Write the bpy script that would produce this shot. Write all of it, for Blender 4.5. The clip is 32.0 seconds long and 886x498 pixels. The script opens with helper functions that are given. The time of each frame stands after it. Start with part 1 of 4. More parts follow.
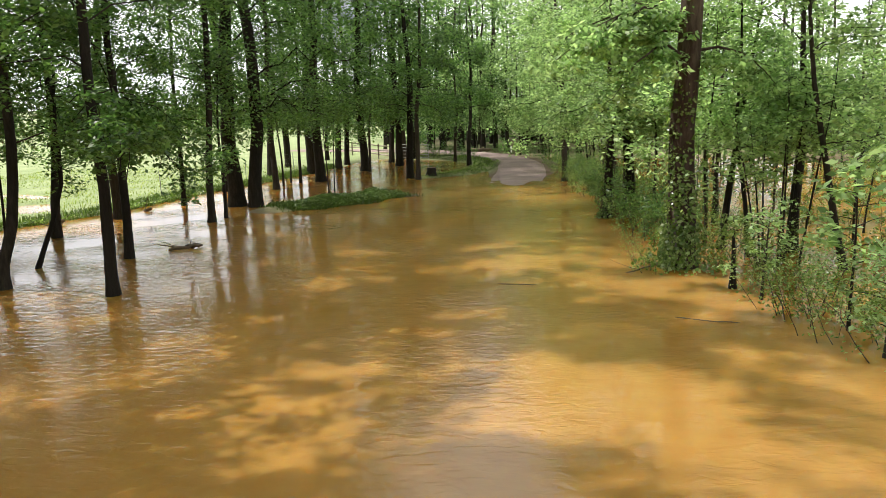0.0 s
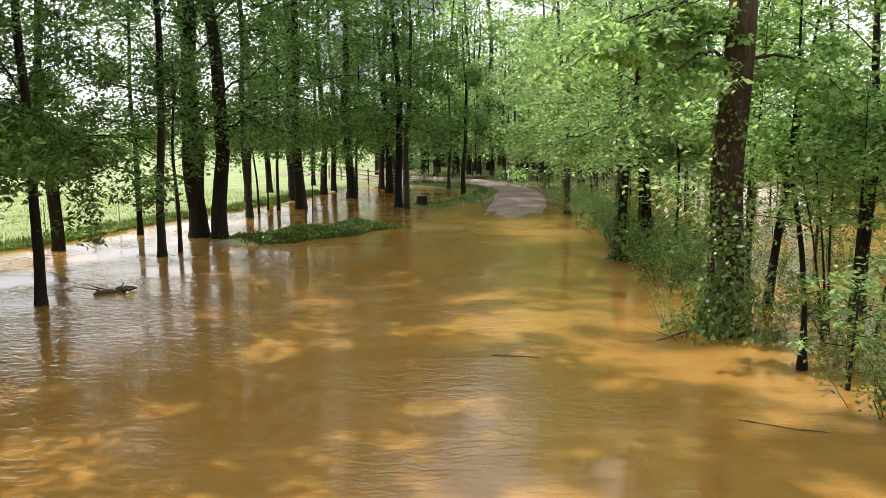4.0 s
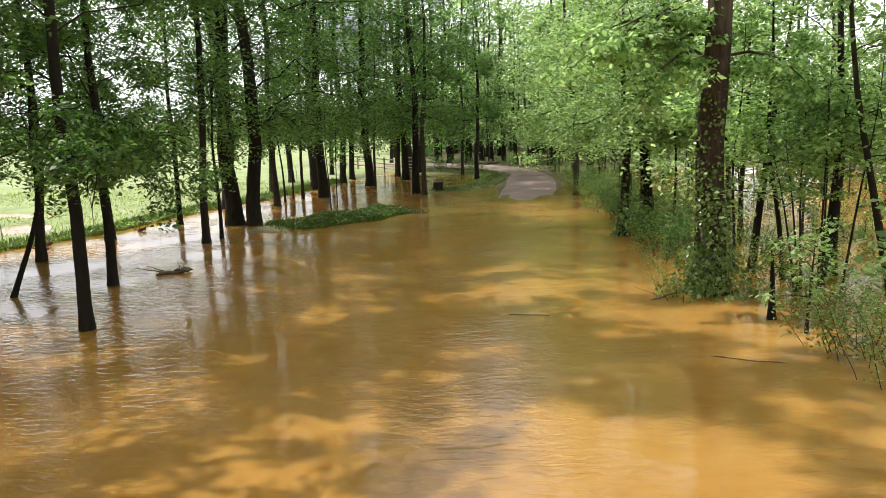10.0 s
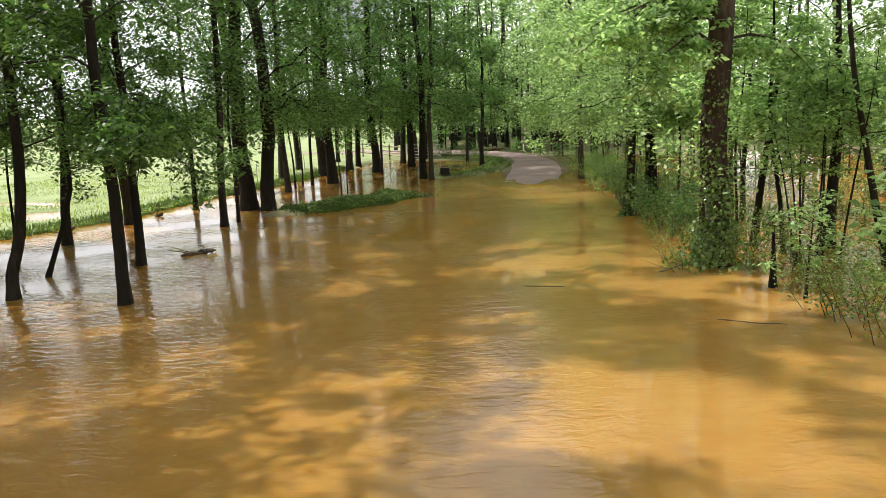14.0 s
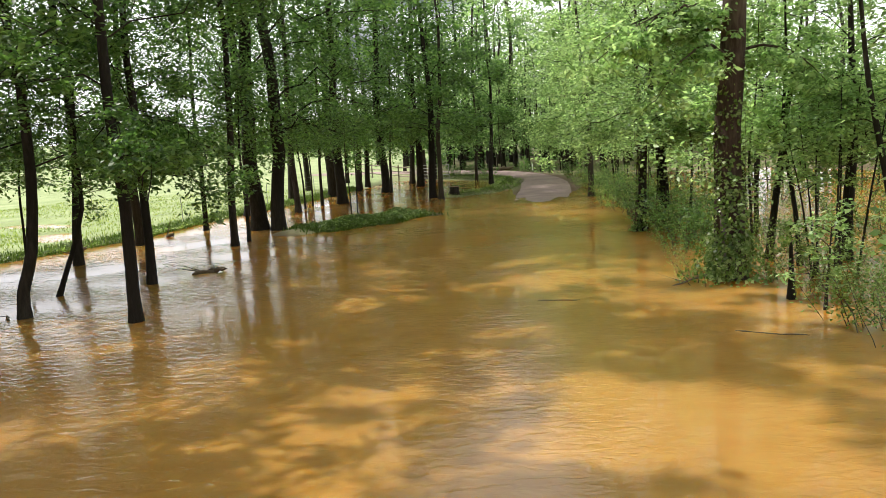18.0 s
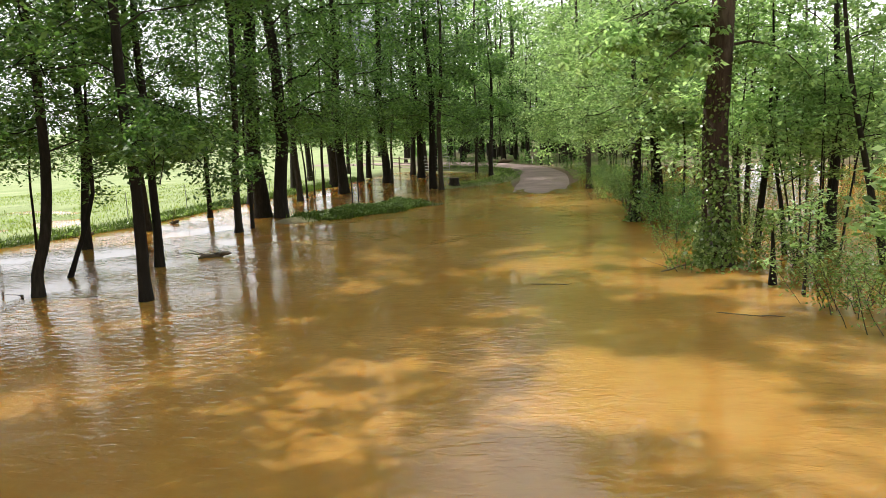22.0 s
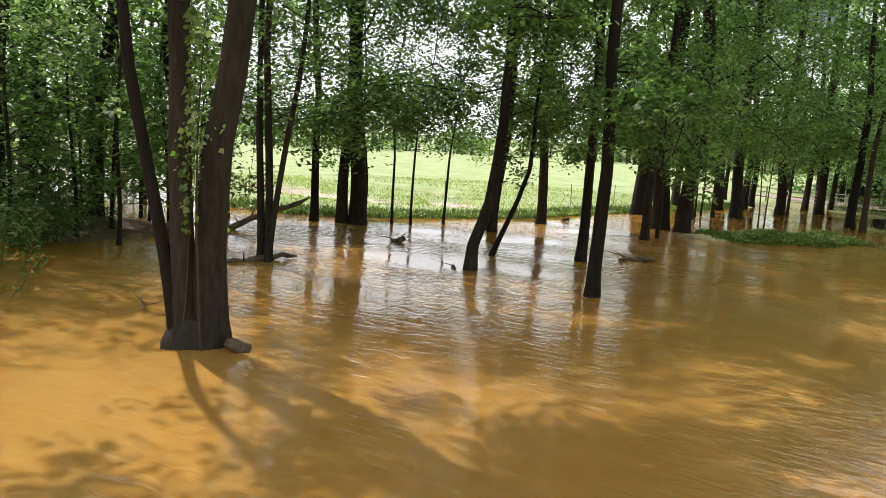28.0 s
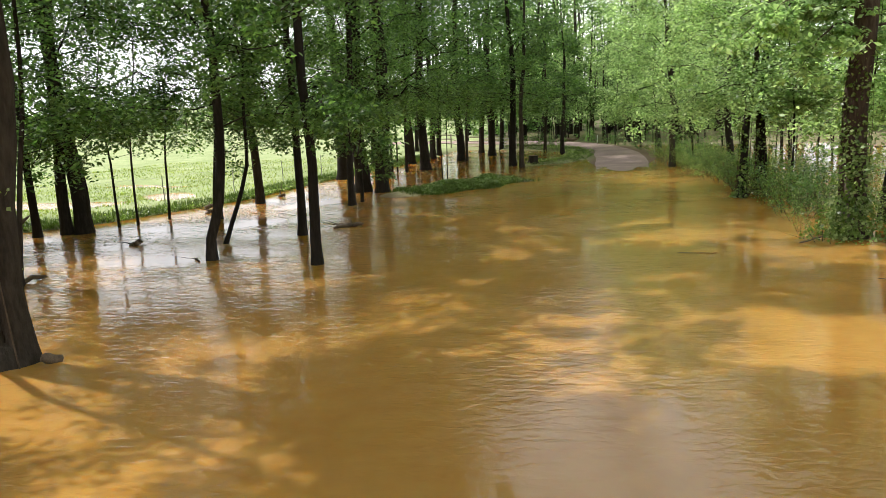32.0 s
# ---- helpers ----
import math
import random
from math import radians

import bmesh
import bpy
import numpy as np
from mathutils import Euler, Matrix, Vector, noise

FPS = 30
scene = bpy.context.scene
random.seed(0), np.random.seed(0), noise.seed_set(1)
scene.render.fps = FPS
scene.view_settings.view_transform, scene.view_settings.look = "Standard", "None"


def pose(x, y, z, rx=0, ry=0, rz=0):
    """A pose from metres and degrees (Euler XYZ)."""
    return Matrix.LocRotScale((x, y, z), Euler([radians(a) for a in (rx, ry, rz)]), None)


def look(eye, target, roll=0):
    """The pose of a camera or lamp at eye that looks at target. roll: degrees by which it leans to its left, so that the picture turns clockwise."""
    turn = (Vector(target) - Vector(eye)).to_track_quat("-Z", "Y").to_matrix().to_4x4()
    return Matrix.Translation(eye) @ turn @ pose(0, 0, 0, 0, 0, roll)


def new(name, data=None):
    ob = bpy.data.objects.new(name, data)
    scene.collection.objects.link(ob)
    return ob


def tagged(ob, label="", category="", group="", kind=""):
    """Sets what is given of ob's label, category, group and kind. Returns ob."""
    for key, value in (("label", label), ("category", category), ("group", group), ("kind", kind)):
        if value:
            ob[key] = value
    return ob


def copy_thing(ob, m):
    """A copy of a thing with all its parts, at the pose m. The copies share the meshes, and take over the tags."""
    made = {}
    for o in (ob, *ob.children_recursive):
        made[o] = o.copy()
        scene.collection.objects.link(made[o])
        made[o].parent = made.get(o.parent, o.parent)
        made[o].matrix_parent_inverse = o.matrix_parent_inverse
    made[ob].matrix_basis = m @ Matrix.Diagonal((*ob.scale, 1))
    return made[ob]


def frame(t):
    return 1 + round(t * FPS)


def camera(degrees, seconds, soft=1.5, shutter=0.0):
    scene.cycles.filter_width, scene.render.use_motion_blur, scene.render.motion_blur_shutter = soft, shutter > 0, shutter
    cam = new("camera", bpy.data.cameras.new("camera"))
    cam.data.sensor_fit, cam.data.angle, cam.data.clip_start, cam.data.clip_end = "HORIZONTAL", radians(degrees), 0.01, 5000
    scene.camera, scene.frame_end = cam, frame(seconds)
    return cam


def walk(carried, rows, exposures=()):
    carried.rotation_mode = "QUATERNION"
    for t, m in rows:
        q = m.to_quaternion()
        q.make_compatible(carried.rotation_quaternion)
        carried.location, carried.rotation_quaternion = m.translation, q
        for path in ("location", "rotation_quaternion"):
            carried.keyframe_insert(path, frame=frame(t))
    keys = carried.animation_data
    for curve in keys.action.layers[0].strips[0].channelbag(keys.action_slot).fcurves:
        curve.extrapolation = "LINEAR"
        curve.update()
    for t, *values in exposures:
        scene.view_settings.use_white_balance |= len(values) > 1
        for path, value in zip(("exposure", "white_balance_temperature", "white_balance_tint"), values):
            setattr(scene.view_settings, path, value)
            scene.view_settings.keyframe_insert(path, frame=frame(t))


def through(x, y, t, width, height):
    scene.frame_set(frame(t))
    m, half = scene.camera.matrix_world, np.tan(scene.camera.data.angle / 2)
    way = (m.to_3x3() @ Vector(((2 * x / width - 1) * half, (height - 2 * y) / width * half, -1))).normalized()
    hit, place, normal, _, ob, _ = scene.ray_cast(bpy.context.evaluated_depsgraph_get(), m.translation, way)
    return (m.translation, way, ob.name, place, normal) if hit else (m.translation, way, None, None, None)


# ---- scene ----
cam = camera(62.0, 32.0, soft=0.7)
PATH = [
    (0, (-0.060, -0.021, 3.457), (-0.125, 9.819, 1.678), -1.73),
    (0.5, (0.056, 0.701, 3.435), (-0.047, 10.548, 1.693), -2.30),
    (1, (0.041, 1.360, 3.409), (-0.024, 11.236, 1.839), -2.06),
    (1.5, (0.014, 2.104, 3.321), (0.013, 12.004, 1.906), -1.94),
    (2, (0.005, 2.600, 3.310), (0.059, 12.508, 1.959), -1.80),
    (2.5, (0.008, 2.974, 3.316), (0.095, 12.883, 1.973), -1.29),
    (3, (0.023, 3.235, 3.322), (0.124, 13.146, 1.994), -1.00),
    (3.5, (0.181, 3.533, 3.333), (0.218, 13.436, 1.940), -1.00),
    (5.5, (0.241, 3.148, 3.521), (0.196, 13.037, 2.039), -0.33),
    (6, (0.272, 2.941, 3.552), (0.223, 12.826, 2.042), -0.39),
    (6.5, (0.258, 2.753, 3.537), (0.216, 12.631, 1.982), -0.39),
    (7, (0.250, 2.548, 3.512), (0.161, 12.422, 1.929), -0.86),
    (7.5, (0.227, 2.349, 3.519), (0.109, 12.215, 1.887), -1.18),
    (8, (0.213, 2.168, 3.494), (0.057, 12.032, 1.860), -1.44),
    (8.5, (0.145, 1.832, 3.528), (0.002, 11.694, 1.879), -1.42),
    (9, (0.094, 1.662, 3.510), (-0.036, 11.528, 1.884), -1.27),
    (9.5, (0.039, 1.520, 3.510), (-0.114, 11.385, 1.878), -1.99),
    (10, (0.003, 1.408, 3.493), (-0.173, 11.275, 1.875), -2.27),
    (10.5, (-0.029, 1.283, 3.461), (-0.233, 11.151, 1.857), -2.21),
    (11, (-0.080, 1.179, 3.437), (-0.290, 11.052, 1.860), -2.04),
    (11.5, (-0.139, 0.950, 3.423), (-0.338, 10.819, 1.817), -1.95),
    (12, (-0.149, 0.876, 3.399), (-0.413, 10.740, 1.776), -2.17),
    (12.5, (-0.169, 0.800, 3.382), (-0.438, 10.654, 1.701), -2.55),
    (13, (-0.243, 0.704, 3.360), (-0.490, 10.559, 1.681), -2.47),
    (13.5, (-0.300, 0.627, 3.352), (-0.484, 10.481, 1.661), -3.06),
    (14, (-0.329, 0.600, 3.377), (-0.529, 10.442, 1.612), -2.79),
    (14.5, (-0.336, 0.608, 3.357), (-0.592, 10.460, 1.664), -3.00),
    (16.5, (-0.401, 0.675, 3.279), (-0.649, 10.549, 1.716), -3.06),
    (17, (-0.417, 0.677, 3.240), (-0.653, 10.564, 1.760), -2.71),
    (17.5, (-0.374, 0.734, 3.227), (-0.737, 10.614, 1.725), -3.16),
    (18, (-0.404, 0.699, 3.217), (-0.711, 10.586, 1.749), -3.38),
    (18.5, (-0.369, 0.683, 3.150), (-0.711, 10.578, 1.749), -2.46),
    (19, (-0.327, 0.654, 3.128), (-0.721, 10.546, 1.721), -2.73),
    (19.5, (-0.336, 0.575, 3.119), (-0.694, 10.471, 1.720), -1.97),
    (20, (-0.321, 0.473, 3.103), (-0.689, 10.362, 1.665), -2.17),
    (20.5, (-0.352, 0.375, 3.088), (-0.638, 10.248, 1.521), -1.46),
    (21, (-0.281, 0.312, 3.083), (-0.725, 10.186, 1.569), -2.38),
    (21.5, (-0.273, 0.210, 3.103), (-0.720, 10.078, 1.544), -3.00),
    (22, (-0.338, 0.054, 3.147), (-0.654, 9.926, 1.586), -2.79),
    (22.5, (-0.421, -0.008, 3.172), (-0.697, 9.856, 1.551), -2.13),
    (23, (-0.380, -0.024, 3.202), (-0.771, 9.827, 1.531), -1.66),
    (23.5, (-0.034, -0.035, 3.202), (-1.135, 9.757, 1.498), -1.42),
    (24, (0.150, 0.052, 3.205), (-1.629, 9.744, 1.502), -1.32),
    (24.5, (-0.342, 0.409, 3.227), (-2.481, 10.033, 1.549), -0.12),
    (25, (-0.853, 0.896, 3.088), (-3.359, 10.433, 1.425), 0.32),
    (25.5, (-1.362, 0.962, 3.156), (-4.341, 10.364, 1.501), 0.66),
    (26, (-1.926, 1.506, 2.987), (-5.301, 10.785, 1.403), 1.63),
    (26.5, (-2.526, 2.041, 2.733), (-6.512, 11.156, 1.719), 1.59),
    (28.5, (-3.937, 2.146, 2.342), (-8.371, 10.995, 0.914), 3.80),
    (29, (-4.091, 1.922, 2.332), (-8.579, 10.733, 0.837), 2.86),
    (29.5, (-4.140, 1.690, 2.304), (-8.565, 10.516, 0.714), 3.26),
    (30, (-4.110, 1.504, 2.312), (-8.291, 10.439, 0.677), 2.52),
    (30.5, (-3.887, 1.076, 2.469), (-7.211, 10.367, 0.844), 0.81),
    (31, (-3.723, 0.702, 2.566), (-6.534, 10.146, 0.864), -0.56),
    (31.5, (-3.273, -0.084, 2.826), (-5.052, 9.611, 1.138), -0.92),
    (32, (-2.852, -1.204, 3.214), (-3.647, 8.599, 1.404), -2.65),
]
walk(cam, [(t, look(eye, target, roll)) for t, eye, target, roll in PATH])

# ---- world, sun ----
SUN_AZ = math.atan2(0.40, -0.92)     # direction towards the sun, from +x
SUN_EL = radians(56)
world = bpy.data.worlds.new("sky")
scene.world = world
world.use_nodes = True
wn = world.node_tree.nodes
sky = wn.new("ShaderNodeTexSky")
sky.sky_type, sky.sun_disc = "NISHITA", False
sky.sun_elevation, sky.sun_rotation = SUN_EL, math.pi / 2 - SUN_AZ
sky.air_density, sky.dust_density, sky.ozone_density = 0.7, 5.0, 0.4
wn["Background"].inputs["Strength"].default_value = 0.066
# broken bright cloud over the whole sky
cloud = wn.new("ShaderNodeTexNoise")
cloud.inputs["Scale"].default_value, cloud.inputs["Detail"].default_value, cloud.inputs["Roughness"].default_value = 2.6, 7.0, 0.55
cover = wn.new("ShaderNodeMapRange")
cover.interpolation_type = "SMOOTHSTEP"
cover.inputs["From Min"].default_value, cover.inputs["From Max"].default_value = 0.38, 0.53
veil = wn.new("ShaderNodeMix")
veil.data_type = "RGBA"
veil.inputs[7].default_value = (24.0, 24.0, 25.0, 1.0)
world.node_tree.links.new(cloud.outputs["Fac"], cover.inputs["Value"])
world.node_tree.links.new(cover.outputs[0], veil.inputs[0])
world.node_tree.links.new(sky.outputs[0], veil.inputs[6])
world.node_tree.links.new(veil.outputs[2], wn["Background"].inputs["Color"])
sun = new("sun", bpy.data.lights.new("sun", "SUN"))
sun.data.energy, sun.data.angle, sun.data.color = 5.0, radians(0.8), (1.0, 0.96, 0.91)
to_sun = Vector((math.cos(SUN_AZ) * math.cos(SUN_EL), math.sin(SUN_AZ) * math.cos(SUN_EL), math.sin(SUN_EL)))
sun.matrix_world = look(to_sun * 60, (0, 0, 0))
scene.view_settings.exposure = 0.17


# ---- materials ----
def material(name):
    m = bpy.data.materials.new(name)
    m.use_nodes = True
    nt = m.node_tree
    return m, nt, nt.nodes["Principled BSDF"], nt.nodes["Material Output"]


def node(nt, kind, links=(), **values):
    n = nt.nodes.new(kind)
    for k, v in values.items():
        n.inputs[k.replace("_", " ")].default_value = v
    for key, sock in links:
        nt.links.new(sock, n.inputs[key])
    return n


def ramp(nt, fac, stops):
    n = nt.nodes.new("ShaderNodeValToRGB")
    nt.links.new(fac, n.inputs["Fac"])
    els = n.color_ramp.elements
    while len(els) < len(stops):
        els.new(0.5)
    for e, (p, c) in zip(els, stops):
        e.position, e.color = p, (*c, 1.0)
    return n.outputs["Color"]


def surface(name, scale, stops, fine, rough=0.8, bump=0.3, dist=0.02, stretch=(1, 1, 1), vary=0.0):
    """Two scales of noise for the colour and one for the relief."""
    m, nt, bsdf, out = material(name)
    geo = nt.nodes.new("ShaderNodeNewGeometry")
    mp = node(nt, "ShaderNodeMapping", [("Vector", geo.outputs["Position"])])
    mp.inputs["Scale"].default_value = stretch
    big = node(nt, "ShaderNodeTexNoise", [("Vector", mp.outputs[0])], Scale=scale, Detail=4.0)
    small = node(nt, "ShaderNodeTexNoise", [("Vector", mp.outputs[0])], Scale=fine, Detail=5.0, Roughness=0.65)
    mix = node(nt, "ShaderNodeMath", [(0, big.outputs["Fac"]), (1, small.outputs["Fac"])])
    mix.operation = "ADD"
    half = node(nt, "ShaderNodeMath", [(0, mix.outputs[0])])
    half.operation, half.inputs[1].default_value = "MULTIPLY", 0.5
    fac = half.outputs[0]
    if vary:
        info = nt.nodes.new("ShaderNodeObjectInfo")
        a = node(nt, "ShaderNodeMath", [(0, info.outputs["Random"])])
        a.operation, a.inputs[1].default_value = "MULTIPLY_ADD", vary
        a.inputs[2].default_value = -vary / 2
        b = node(nt, "ShaderNodeMath", [(0, fac), (1, a.outputs[0])])
        b.operation = "ADD"
        fac = b.outputs[0]
    nt.links.new(ramp(nt, fac, stops), bsdf.inputs["Base Color"])
    bsdf.inputs["Roughness"].default_value = rough
    bsdf.inputs["Specular IOR Level"].default_value = 0.25
    bp = node(nt, "ShaderNodeBump", [("Height", small.outputs["Fac"])], Strength=bump, Distance=dist)
    nt.links.new(bp.outputs[0], bsdf.inputs["Normal"])
    return m


def foliage(name, dark, mid, light, through, rough=0.45):
    """Leaves: colour from leaf to leaf, gloss, and light that comes through the blade."""
    m, nt, bsdf, out = material(name)
    geo = nt.nodes.new("ShaderNodeNewGeometry")
    col = ramp(nt, geo.outputs["Random Per Island"], [(0.0, dark), (0.5, mid), (1.0, light)])
    big = node(nt, "ShaderNodeTexNoise", [("Vector", geo.outputs["Position"])], Scale=0.6, Detail=2.0)
    hs = node(nt, "ShaderNodeHueSaturation", [("Color", col)])
    mr = node(nt, "ShaderNodeMapRange", [("Value", big.outputs["Fac"])])
    mr.inputs["From Min"].default_value, mr.inputs["From Max"].default_value = 0.3, 0.7
    mr.inputs["To Min"].default_value, mr.inputs["To Max"].default_value = 0.75, 1.25
    nt.links.new(mr.outputs[0], hs.inputs["Value"])
    nt.links.new(hs.outputs[0], bsdf.inputs["Base Color"])
    bsdf.inputs["Roughness"].default_value = rough
    bsdf.inputs["Specular IOR Level"].default_value = 0.5
    tr = nt.nodes.new("ShaderNodeBsdfTranslucent")
    tint = node(nt, "ShaderNodeMix", [])
    tint.data_type, tint.blend_type = "RGBA", "MULTIPLY"
    tint.inputs[0].default_value = 1.0
    nt.links.new(hs.outputs[0], tint.inputs[6])
    tint.inputs[7].default_value = (*through, 1.0)
    nt.links.new(tint.outputs[2], tr.inputs["Color"])
    mx = node(nt, "ShaderNodeMixShader", [(1, bsdf.outputs[0]), (2, tr.outputs[0])], Fac=0.55)
    nt.links.new(mx.outputs[0], out.inputs["Surface"])
    return m


def muddy_water():
    m, nt, bsdf, out = material("muddy_water")
    geo = nt.nodes.new("ShaderNodeNewGeometry")
    n1 = node(nt, "ShaderNodeTexNoise", [("Vector", geo.outputs["Position"])], Scale=0.25, Detail=3.0)
    n2 = node(nt, "ShaderNodeTexNoise", [("Vector", geo.outputs["Position"])], Scale=2.5, Detail=4.0)
    a = node(nt, "ShaderNodeMath", [(0, n1.outputs["Fac"]), (1, n2.outputs["Fac"])])
    a.operation = "ADD"
    b = node(nt, "ShaderNodeMath", [(0, a.outputs[0])])
    b.operation, b.inputs[1].default_value = "MULTIPLY", 0.5
    nt.links.new(ramp(nt, b.outputs[0], [(0.3, (0.302, 0.158, 0.036)), (0.7, (0.366, 0.207, 0.056))]), bsdf.inputs["Base Color"])
    bsdf.inputs["Roughness"].default_value = 0.015
    bsdf.inputs["IOR"].default_value = 1.33
    bsdf.inputs["Subsurface Weight"].default_value = 1.0
    bsdf.inputs["Subsurface Radius"].default_value = (0.09, 0.055, 0.022)
    bsdf.inputs["Subsurface Scale"].default_value = 1.0
    # ripples: a calm skin, and a faster current where the stream crosses towards the field
    mp = node(nt, "ShaderNodeMapping", [("Vector", geo.outputs["Position"])])
    mp.inputs["Rotation"].default_value = (0, 0, radians(12))
    mp.inputs["Scale"].default_value = (0.8, 1.75, 1.0)
    fine = node(nt, "ShaderNodeTexNoise", [("Vector", mp.outputs[0])], Scale=4.2, Detail=2.0, Roughness=0.45, Distortion=0.9)
    broad = node(nt, "ShaderNodeTexNoise", [("Vector", mp.outputs[0])], Scale=0.9, Detail=2.0)
    sep = node(nt, "ShaderNodeSeparateXYZ", [(0, geo.outputs["Position"])])
    # distance from the current's line
    dx = node(nt, "ShaderNodeMath", [(0, sep.outputs["X"])])
    dx.operation, dx.inputs[1].default_value = "ADD", 11.0
    dy = node(nt, "ShaderNodeMath", [(0, sep.outputs["Y"])])
    dy.operation, dy.inputs[1].default_value = "SUBTRACT", 20.0
    d = node(nt, "ShaderNodeCombineXYZ", [("X", dx.outputs[0]), ("Y", dy.outputs[0])])
    dl = node(nt, "ShaderNodeVectorMath", [(0, d.outputs[0])])
    dl.operation = "LENGTH"
    mr = node(nt, "ShaderNodeMapRange", [("Value", dl.outputs["Value"])])
    mr.interpolation_type = "SMOOTHSTEP"
    mr.inputs["From Min"].default_value, mr.inputs["From Max"].default_value = 3.0, 13.0
    mr.inputs["To Min"].default_value, mr.inputs["To Max"].default_value = 1.05, 0.4
    patch = node(nt, "ShaderNodeTexNoise", [("Vector", geo.outputs["Position"])], Scale=0.35, Detail=1.0)
    pr = node(nt, "ShaderNodeMapRange", [("Value", patch.outputs["Fac"])])
    pr.inputs["From Min"].default_value, pr.inputs["From Max"].default_value = 0.35, 0.65
    pr.inputs["To Min"].default_value, pr.inputs["To Max"].default_value = 0.2, 2.3
    st = node(nt, "ShaderNodeMath", [(0, mr.outputs[0]), (1, pr.outputs[0])])
    st.operation = "MULTIPLY"
    h = node(nt, "ShaderNodeMath", [(0, fine.outputs["Fac"]), (1, st.outputs[0])])
    h.operation = "MULTIPLY"
    bb = node(nt, "ShaderNodeMath", [(0, broad.outputs["Fac"])])
    bb.operation, bb.inputs[1].default_value = "MULTIPLY", 0.5
    hh = node(nt, "ShaderNodeMath", [(0, h.outputs[0]), (1, bb.outputs[0])])
    hh.operation = "ADD"
    bp = node(nt, "ShaderNodeBump", [("Height", hh.outputs[0])], Strength=1.0, Distance=0.016)
    nt.links.new(bp.outputs[0], bsdf.inputs["Normal"])
    return m


WATER = muddy_water()
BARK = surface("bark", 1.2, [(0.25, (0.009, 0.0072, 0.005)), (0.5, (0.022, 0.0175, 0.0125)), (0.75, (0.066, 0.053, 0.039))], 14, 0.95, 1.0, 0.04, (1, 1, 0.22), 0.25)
BARK_PALE = surface("pale_bark", 1.5, [(0.25, (0.06, 0.048, 0.036)), (0.5, (0.14, 0.115, 0.09)), (0.75, (0.27, 0.24, 0.2))], 16, 0.85, 0.7, 0.02, (1, 1, 0.25), 0.3)
TWIG = surface("twig_bark", 3, [(0.3, (0.035, 0.024, 0.016)), (0.7, (0.11, 0.08, 0.052))], 25, 0.85, 0.4, 0.01)
DEADWOOD = surface("dead_wood", 2, [(0.3, (0.05, 0.035, 0.022)), (0.7, (0.2, 0.15, 0.10))], 20, 0.85, 0.5, 0.02)
BARK_WARM = surface("warm_bark", 1.4, [(0.25, (0.018, 0.012, 0.008)), (0.5, (0.048, 0.031, 0.022)), (0.75, (0.16, 0.122, 0.09))], 13, 0.9, 0.95, 0.035, (1, 1, 0.2))
# two spring greens: the first has shade put into its colour, the second sunlight
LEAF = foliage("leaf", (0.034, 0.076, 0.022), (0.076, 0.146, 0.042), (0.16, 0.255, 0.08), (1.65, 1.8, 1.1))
LEAF_FRESH_LIT = foliage("fresh_lit_leaf", (0.10, 0.18, 0.06), (0.225, 0.35, 0.14), (0.42, 0.56, 0.27), (1.6, 1.6, 1.2))
# the pale end of the ivy ramp paints in sky reflected by glossy leaves
LEAF_IVY = foliage("ivy_leaf", (0.08, 0.135, 0.035), (0.155, 0.225, 0.065), (0.39, 0.45, 0.22), (1.3, 1.5, 0.8), 0.26)
GRASS = foliage("grass_blade", (0.05, 0.088, 0.018), (0.085, 0.138, 0.028), (0.14, 0.195, 0.052), (1.3, 1.4, 0.6), 0.5)
PASTURE_GRASS = foliage("pasture_blade", (0.17, 0.235, 0.075), (0.25, 0.315, 0.115), (0.36, 0.39, 0.19), (1.3, 1.4, 0.6), 0.5)
ROAD = surface("gravel_road", 0.8, [(0.3, (0.19, 0.137, 0.127)), (0.55, (0.3, 0.22, 0.2)), (0.75, (0.42, 0.33, 0.29))], 40, 0.9, 0.6, 0.02)
WOOD_GREY = surface("weathered_wood", 2, [(0.3, (0.16, 0.13, 0.10)), (0.7, (0.36, 0.31, 0.25))], 30, 0.85, 0.4, 0.01, (1, 1, 1), 0.3)
WHITE_PAINT = surface("white_paint", 3, [(0.3, (0.6, 0.6, 0.57)), (0.7, (0.8, 0.8, 0.77))], 25, 0.6, 0.2, 0.005)
STEEL = surface("galvanised_steel", 4, [(0.3, (0.2, 0.2, 0.19)), (0.7, (0.4, 0.4, 0.38))], 30, 0.5, 0.1, 0.003)


# ---- mesh helpers ----
def mesh_object(name, verts, faces, mat, parent=None, label="", smooth=True):
    me = bpy.data.meshes.new(name)
    verts = np.asarray(verts, dtype=np.float32)
    if isinstance(faces, np.ndarray):
        n, k = faces.shape
        me.vertices.add(len(verts))
        me.vertices.foreach_set("co", verts.ravel())
        me.loops.add(n * k)
        me.loops.foreach_set("vertex_index", faces.ravel().astype(np.int32))
        me.polygons.add(n)
        me.polygons.foreach_set("loop_start", np.arange(0, n * k, k, dtype=np.int32))
        me.polygons.foreach_set("loop_total", np.full(n, k, dtype=np.int32))
        me.update(calc_edges=True)
    else:
        me.from_pydata([tuple(v) for v in verts], [], faces)
    if smooth:
        me.polygons.foreach_set("use_smooth", np.ones(len(me.polygons), dtype=bool))
    me.materials.append(mat)
    ob = new(name, me)
    ob.parent = parent
    if label:
        tagged(ob, label)
    return ob


def empty(name, loc):
    ob = new(name)
    ob.location = loc
    ob.empty_display_size = 0.2
    return ob


